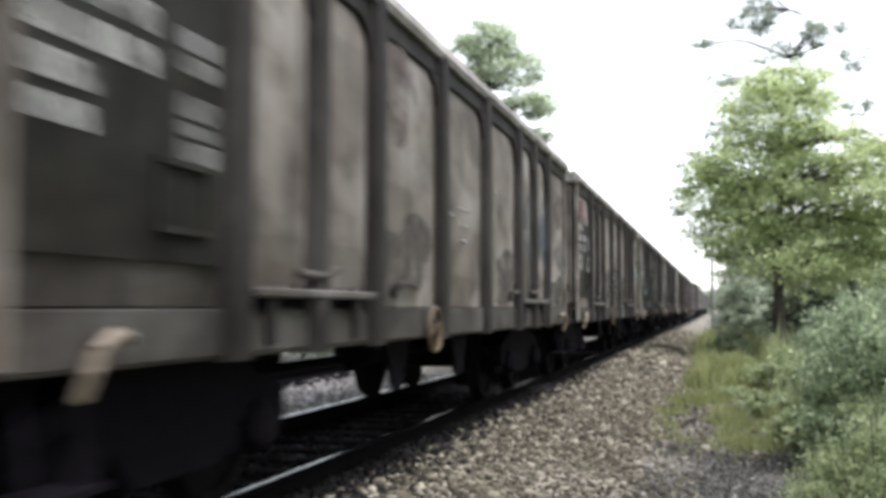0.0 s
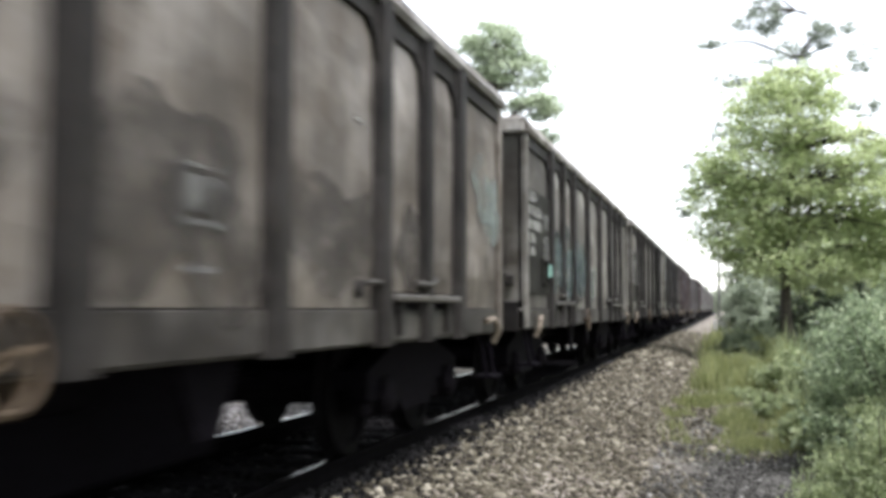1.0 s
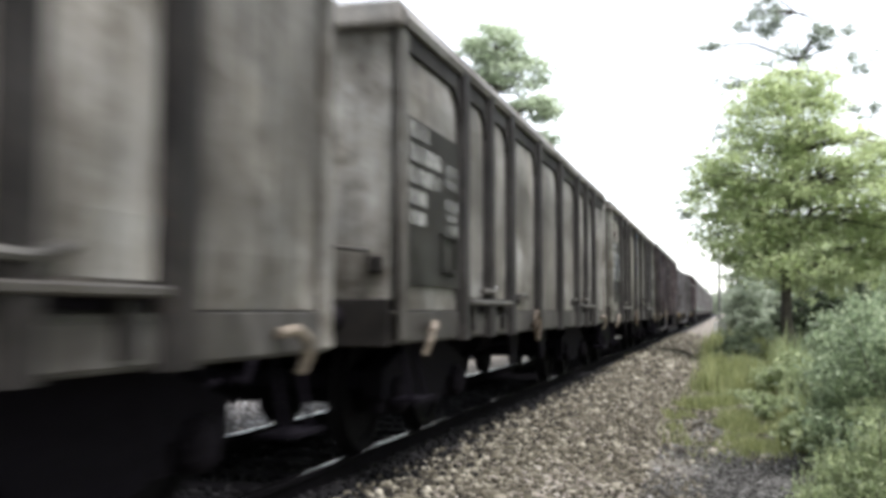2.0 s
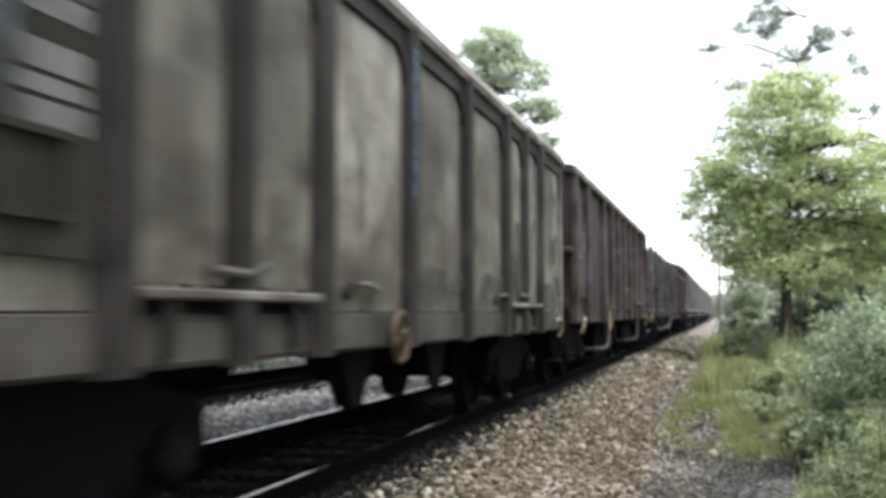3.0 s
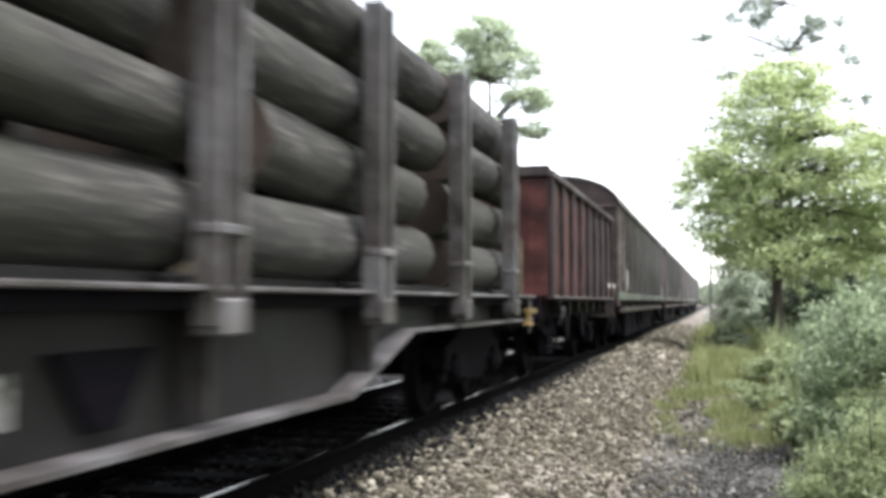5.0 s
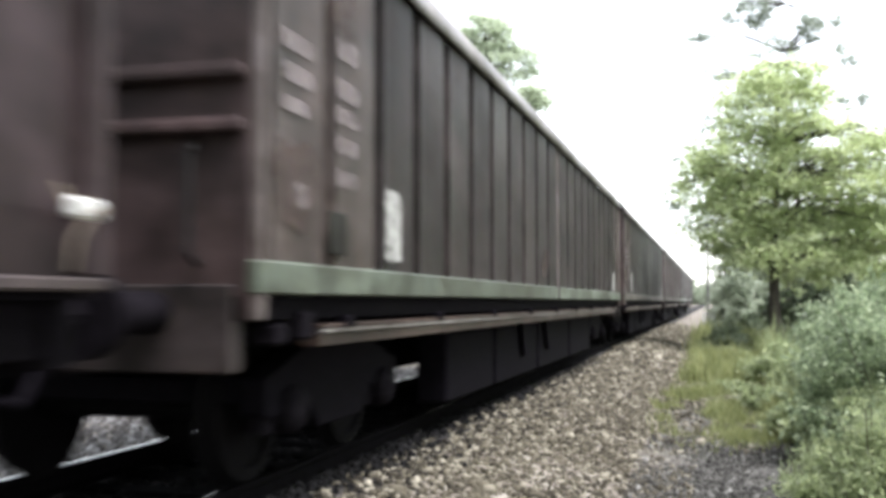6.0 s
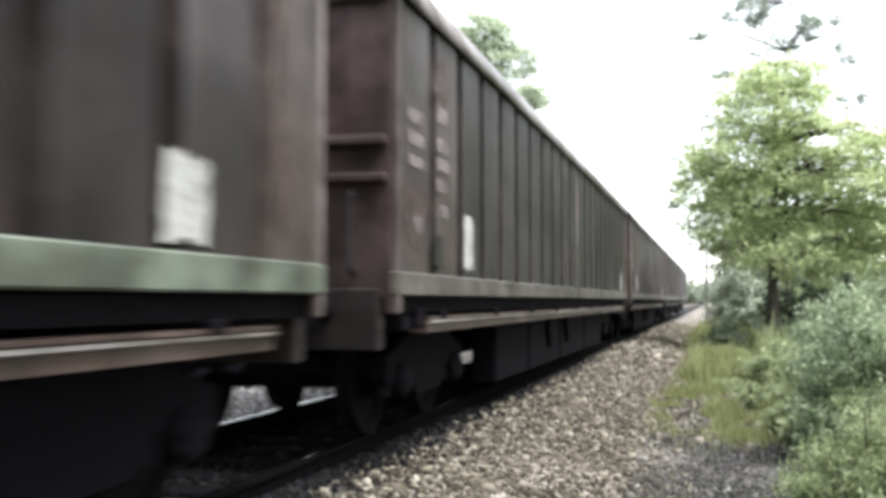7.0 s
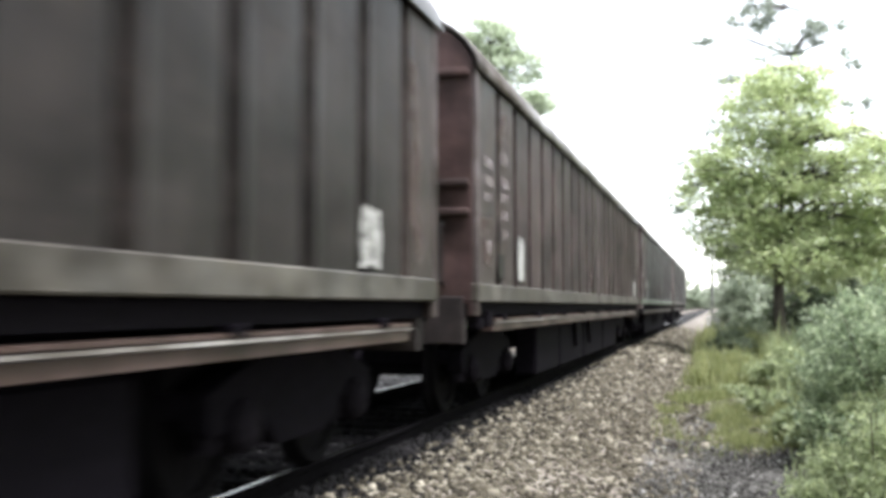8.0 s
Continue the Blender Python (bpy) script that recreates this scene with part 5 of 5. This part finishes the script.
def grass(name, label, strips, seed, mat):
    rng = np.random.default_rng(seed)
    vs, fs, base = [], [], 0
    for x0, x1, y0, y1, per, h, wid in strips:
        k = int((x1 - x0) * (y1 - y0) * per)
        x, y = rng.uniform(x0, x1, k), rng.uniform(y0, y1, k)
        tuft = np.array([noise.noise(Vector((a * 1.6, b * 0.8, 4.0))) for a, b in zip(x, y)])
        edge = np.array([0.45 * noise.noise(Vector((0, b * 0.35, 9.0))) + 0.25 * noise.noise(Vector((2, b * 1.4, 1.0))) for b in y])
        keep = rng.uniform(-0.35, 0.45, k) < tuft
        keep &= rng.uniform(0, 1, k) < (x - x0 - 0.1 - edge) / 0.6
        keep &= rng.uniform(0, 1, k) < np.maximum(y - max(5.2, y0), 0) / 4.0 + (0.0 if 0 < y0 < 15 else 1.0)
        x, y = x[keep], y[keep]
        k = len(x)
        z = np.array([profile(a) for a in x]) - 0.03
        hh = h * rng.lognormal(0, 0.35, k) * (1 + 1.2 * tuft[keep])
        a = rng.uniform(0, 6.28, k)
        bend = hh * rng.uniform(0.1, 0.7, k)
        dx, dy = np.cos(a), np.sin(a)
        w = wid * rng.uniform(0.6, 1.4, k)
        p0 = np.stack([x - dy * w, y + dx * w, z], -1)
        p1 = np.stack([x + dy * w, y - dx * w, z], -1)
        p2 = np.stack([x + dx * bend * 0.4 + dy * w * 0.7, y + dy * bend * 0.4 - dx * w * 0.7, z + hh * 0.6], -1)
        p3 = np.stack([x + dx * bend * 0.4 - dy * w * 0.7, y + dy * bend * 0.4 + dx * w * 0.7, z + hh * 0.6], -1)
        p4 = np.stack([x + dx * bend, y + dy * bend, z + hh], -1)
        vs.append(np.stack([p0, p1, p2, p3, p4], 1).reshape(-1, 3))
        for i in range(k):
            o = base + 5 * i
            fs.append((o, o + 1, o + 2, o + 3))
            fs.append((o + 3, o + 2, o + 4))
        base += 5 * k
    me = bpy.data.meshes.new(name)
    me.from_pydata(np.concatenate(vs).tolist(), [], fs)
    me.materials.append(mat)
    return tagged(new(name, me), label, "grass", kind="stuff")


grass("grass", "yellow-green rough grass on the bank edge", [(-0.95, 1.6, 11.6, 20, 3600, 0.1, 0.006), (-0.85, 2.2, 20, 34, 1100, 0.22, 0.01), (-1.0, 2.4, 34, 60, 240, 0.35, 0.016)], 61, M_GRASS)
grass("weeds", "green weeds at the edge of the gravel", [(0.55, 2.2, 5.2, 13, 900, 0.11, 0.007), (0.9, 5.0, 10, 34, 240, 0.4, 0.012), (0.3, 6.0, -12, 5, 620, 0.14, 0.007)], 62, M_LEAFW)

# distant woods that end the view
for i, (x, y, wdt, h) in enumerate(((-14, 420, 16, 11), (8, 430, 14, 15), (-40, 440, 20, 9), (26, 400, 16, 16), (-5, 470, 10, 9))):
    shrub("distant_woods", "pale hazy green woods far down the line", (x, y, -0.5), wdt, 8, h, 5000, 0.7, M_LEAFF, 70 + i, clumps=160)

# lineside post and marker
post = new("lineside_post")
post.location = (-0.42, 75, -0.5)
bm = bmesh.new()
rod(bm, (0, 0, 0), (0, 0, 7.2), 0.1, 0.07, 10)
part("shaft", bm, M_STEEL, post, "", True)
part("foot", B(-0.22, 0.22, -0.22, 0.22, 0, 0.5), M_FRAME, post, bevel=0.03)
part("bracket", B(-0.02, 0.5, -0.03, 0.03, 6.7, 6.78), M_FRAME, post, bevel=0.01)
tagged(post, "tall thin grey steel post beside the line", "post")
marker = new("lineside_marker")
marker.location = (-0.62, 66, -0.5)
part("stake", B(-0.06, 0.06, -0.05, 0.05, 0, 0.95), M_FRAME, marker, bevel=0.01)
part("plate", B(-0.12, 0.14, -0.08, -0.05, 0.35, 0.95), M_PLATE, marker, "white plate", bevel=0.01)
tagged(marker, "short lineside marker with a white plate", "marker")

# ---- the train ----
TRAIN = []
GAP = 72.55


def couple(w, p, label, category="wagon"):
    tagged(w, label, category, "goods train")
    TRAIN.append((w, p))
    return w


first = open_wagon()
greys = [first] + [copy_thing(first, pose(0, 0, 0)) for _ in range(5)]
for k, w in enumerate(greys):
    couple(w, GAP - 14.04 * (k + 1), "dirty grey steel open wagon with dark side posts")
# what sets single grey wagons apart
w1, w2, w3, w4, w5, w6 = greys
for w, paint in ((w1, M_GREYO), (w4, M_GREYB), (w5, M_GREYB)):
    for o in w.children:
        if o.material_slots[0].material == M_GREY:
            o.material_slots[0].link = "OBJECT"
            o.material_slots[0].material = paint
for w in (w3, w5):
    for o in w.children:
        if o.name.startswith("side_panel") and max(q.co.y for q in o.data.vertices) < 2.4:
            o.material_slots[0].link = "OBJECT"
            o.material_slots[0].material = M_GREYD
part("underfloor_case", B(-0.3, 0.3, 7.1, 9.4, 0.15, 0.86), M_DARK, w4, bevel=0.03)
X = 1.402
for i, (y, z, ry, rz, mt) in enumerate(((2.93, 1.7, .42, .42, M_TEAL), (3.97, 1.75, .42, .46, M_TEAL), (5.25, 1.68, .6, .42, M_TEAL), (4.85, 1.85, .25, .3, M_TEAL), (6.85, 1.55, .4, .25, M_MINT), (5.3, 1.5, .3, .22, M_SLATE))):
    part("graffiti", blot(bmesh.new(), X + 0.001 * (i % 3), y, z, ry, rz, 100 + i), mt, w3, "faded teal graffiti")
for y in (3.45, 4.48):
    part("graffiti", blot(bmesh.new(), 1.447, y, 1.7, .11, .36, int(y * 30)), M_SLATE, w3, "faded slate spray paint across a post")
for line in (((4.68, 1.32), (4.68, 1.9), (4.78, 2.1), (4.94, 2.03), (5.08, 1.7), (5.02, 1.34)), ((5.45, 1.74), (5.25, 1.8), (5.12, 1.6), (5.18, 1.36), (5.45, 1.3)), ((5.62, 1.3), (5.7, 1.62), (5.84, 1.68)),
             ((6.3, 1.66), (6.45, 1.78), (6.62, 1.68), (6.6, 1.5), (6.42, 1.42)), ((2.66, 1.3), (2.66, 2.0), (2.95, 2.16), (3.2, 1.98)), ((3.68, 2.1), (3.78, 1.5), (4.06, 1.34), (4.26, 1.62))):
    part("graffiti_outline", stroke(bmesh.new(), 1.406, line, 0.05), M_INK, w3, "dark spray-painted outline")
for i, (y, z, ry, rz, mt) in enumerate(((12.6, 2.2, .5, .3, M_MINT), (12.9, 2.0, .3, .35, M_MINT))):
    part("graffiti", blot(bmesh.new(), X, y, z, ry, rz, 120 + i), mt, w4, "faded mint spray paint")
for y, z, ww, h in ((6.9, 1.74, .44, .02), (6.9, 1.5, .44, .03), (6.94, 1.69, .36, .16), (6.9, 1.3, .34, .03), (9.0, 2.3, .25, .03), (5.0, 2.2, .3, .04)):
    part("chalk_mark", B(1.402, 1.405, y, y + ww, z - h, z), M_SMALL, w4, "pale chalk mark")
part("rag", blot(bmesh.new(), 1.43, 2.2, 1.59, 0.2, 0.07, 77), M_RAG, w3, "pale green rag on the label holder")
part("emblem", B(1.404, 1.408, 0.8, 1.4, 2.58, 2.9), M_LOGO, w4, "faded red emblem panel", bevel=0.001)
part("emblem_oval", blot(bmesh.new(), 1.41, 1.52, 2.7, 0.18, 0.13, 5), M_LOGOW, w4, "pale oval")
part("emblem", B(1.404, 1.408, 0.8, 1.5, 2.58, 2.9), M_RUSTP, w1, "faded rust-red emblem panel", bevel=0.001)
part("emblem_oval", blot(bmesh.new(), 1.41, 1.36, 2.68, 0.16, 0.12, 6), M_LOGOW, w1, "pale oval")
for i, (y, z, ry, rz, mt) in enumerate(((4.95, 2.65, .5, .3, M_RUSTP), (10.3, 1.9, .35, .5, M_SLATE), (11.3, 2.1, .3, .4, M_BLUE), (12.6, 2.45, .4, .22, M_RUSTP), (12.7, 1.8, .4, .25, M_SLATE), (11.0, 1.7, .2, .3, M_SLATE))):
    part("graffiti", blot(bmesh.new(), X, y, z, ry, rz, 140 + i), mt, w5, "faded spray paint and rust smear")
for y, z, ww, h in ((6.75, 2.0, .42, .025), (6.75, 1.86, .36, .03), (6.8, 1.72, .3, .03), (6.4, 1.92, .2, .025), (8.3, 2.3, .3, .02)):
    part("chalk_mark", B(1.402, 1.405, y, y + ww, z - h, z), M_WHITE, w5, "pale chalk mark")
for i in range(4):
    part("paint_streak", B(1.4465, 1.4495, 6.1, 6.17, 1.95 + 0.27 * i, 2.2 + 0.27 * i), M_STREAK, w1, "blue spray paint streak")
for i, (y, z, ry, rz, mt) in enumerate(((1.5, 2.0, .25, .45, M_SLATE), (11.3, 2.2, .3, .6, M_SLATE), (12.3, 2.2, .1, .5, M_SLATE), (12.6, 2.7, .2, .2, M_RUSTP))):
    part("graffiti", blot(bmesh.new(), X + 0.006, y, z, ry, rz, 160 + i), mt, w1, "faded spray paint")

for w, marks in ((w1, ((10.3, 1.6, .42, .4), (12.5, 1.35, .66, .22), (12.7, 1.95, .3, .2), (9.0, 1.35, .5, .16), (7.0, 1.35, .7, .14))),
                 (w4, ((5.2, 1.52, .62, .36), (6.75, 1.62, .55, .46), (7.3, 1.4, .5, .3), (8.8, 1.55, .7, .38), (10.3, 1.5, .4, .3))), (w5, ((5.2, 1.5, .6, .3), (8.9, 1.45, .65, .25), (12.5, 1.35, .5, .2)))):
    for i, (y, z, ry, rz) in enumerate(marks):
        part("grime_patch", blot(bmesh.new(), 1.3985 - 0.001 * (i % 2), y, z, ry, rz, int(y * 13)), M_SOOT, w, "dark brown grime patch")

couple(brown_wagon(), GAP, "faded brown open wagon with blue paint streaks")
couple(stake_wagon(), GAP + 15.4, "grey steel stake wagon loaded with large logs")
# the load: four piles of stout logs, the outer ones first, then those behind them
rnd = random.Random(8)
OUTER = (((1.8, 7.2, 1.49, 0.25), (1.3, 6.55, 1.97, 0.27), (1.35, 6.0, 2.96, 0.35), (2.4, 5.9, 3.3, 0.2)),
         ((8.0, 11.6, 1.5, 0.26), (7.7, 11.8, 1.98, 0.22), (6.35, 11.3, 2.5, 0.28), (6.7, 11.2, 3.05, 0.28)),
         ((12.0, 15.9, 1.5, 0.26), (12.4, 15.5, 2.02, 0.27), (11.9, 16.1, 2.5, 0.25), (11.7, 16.2, 3.04, 0.28)),
         ((16.5, 19.9, 1.49, 0.25), (16.4, 19.7, 2.0, 0.27), (16.6, 20.0, 2.5, 0.26), (16.5, 19.9, 3.04, 0.27)))
for pile in OUTER:
    for a, b, z, r in pile:
        timber_log((a + b) / 2, b - a, 1.25 - r - (0.35 if z > 3.1 else 0), z, r, rnd)
    g0, g1 = min(q[0] for q in pile), max(q[1] for q in pile)
    for row in range(4):
        for x in ((0.42, -0.2, -0.95), (0.4, -0.3, -0.95), (-0.05, -0.5, -0.98), (0.3, -0.25, -0.8))[row]:
            r = rnd.uniform(0.2, 0.28)
            a, b = g0 + rnd.uniform(0.2, 0.9), g1 - rnd.uniform(0.0, 0.8)
            timber_log((a + b) / 2, b - a, x + rnd.uniform(-0.04, 0.04), 1.24 + 0.27 + row * 0.5 + rnd.uniform(-0.02, 0.06), r, rnd)
couple(short_wagon(), GAP + 36.1, "short red-brown two-axle open wagon")
SL = GAP + 45.9
slides = [sliding_wagon(M_SLIDE, M_SILLG, M_ENDB), sliding_wagon(M_SLIDEG, M_SILLB, M_ENDB), sliding_wagon(M_SLIDEB, M_SILLB, M_SLIDER)]
slides += [copy_thing(slides[0], pose(0, 0, 0)), copy_thing(slides[1], pose(0, 0, 0))]
for k, w in enumerate(slides):
    couple(w, SL + 21.7 * k, ("brown ribbed sliding-wall wagon with a green sill", "olive-brown ribbed sliding-wall wagon with a beige sill", "reddish ribbed sliding-wall wagon with a beige sill",
                               "brown ribbed sliding-wall wagon with a green sill", "olive-brown ribbed sliding-wall wagon with a beige sill")[k])


# seconds, and metres by which the train lags its even speed
RUN = [(0.0, -0.29), (0.5, -0.14), (1.0, -0.3), (1.5, 0.13), (2.2, -0.1), (3.0, -0.21), (3.5, 0.03), (4.0, -0.12), (4.5, 0.42), (5.2, 0.3),
       (6.0, 0.2), (6.5, 0.45), (7.0, -0.06), (7.5, 0.1), (8.0, -0.3)]


def motions():
    """The whole train rolls towards and past the camera at an even speed, its wheels turning."""
    for w, p in TRAIN:
        walk(w, [(t, pose(XT, p - V * t + d, 0)) for t, d in RUN])
        for o in w.children_recursive:
            if o.name.startswith("wheelset"):
                x, y, r = o.location
                walk(o, [(i / 30, pose(x, y, r, math.degrees(V * i / 30 / r))) for i in range(241)])
    start = GAP + 15.4
    for e, x, y, z in RIDERS:
        walk(e, [(t, pose(XT + x, start + y - V * t + d, z)) for t, d in RUN])


motions()
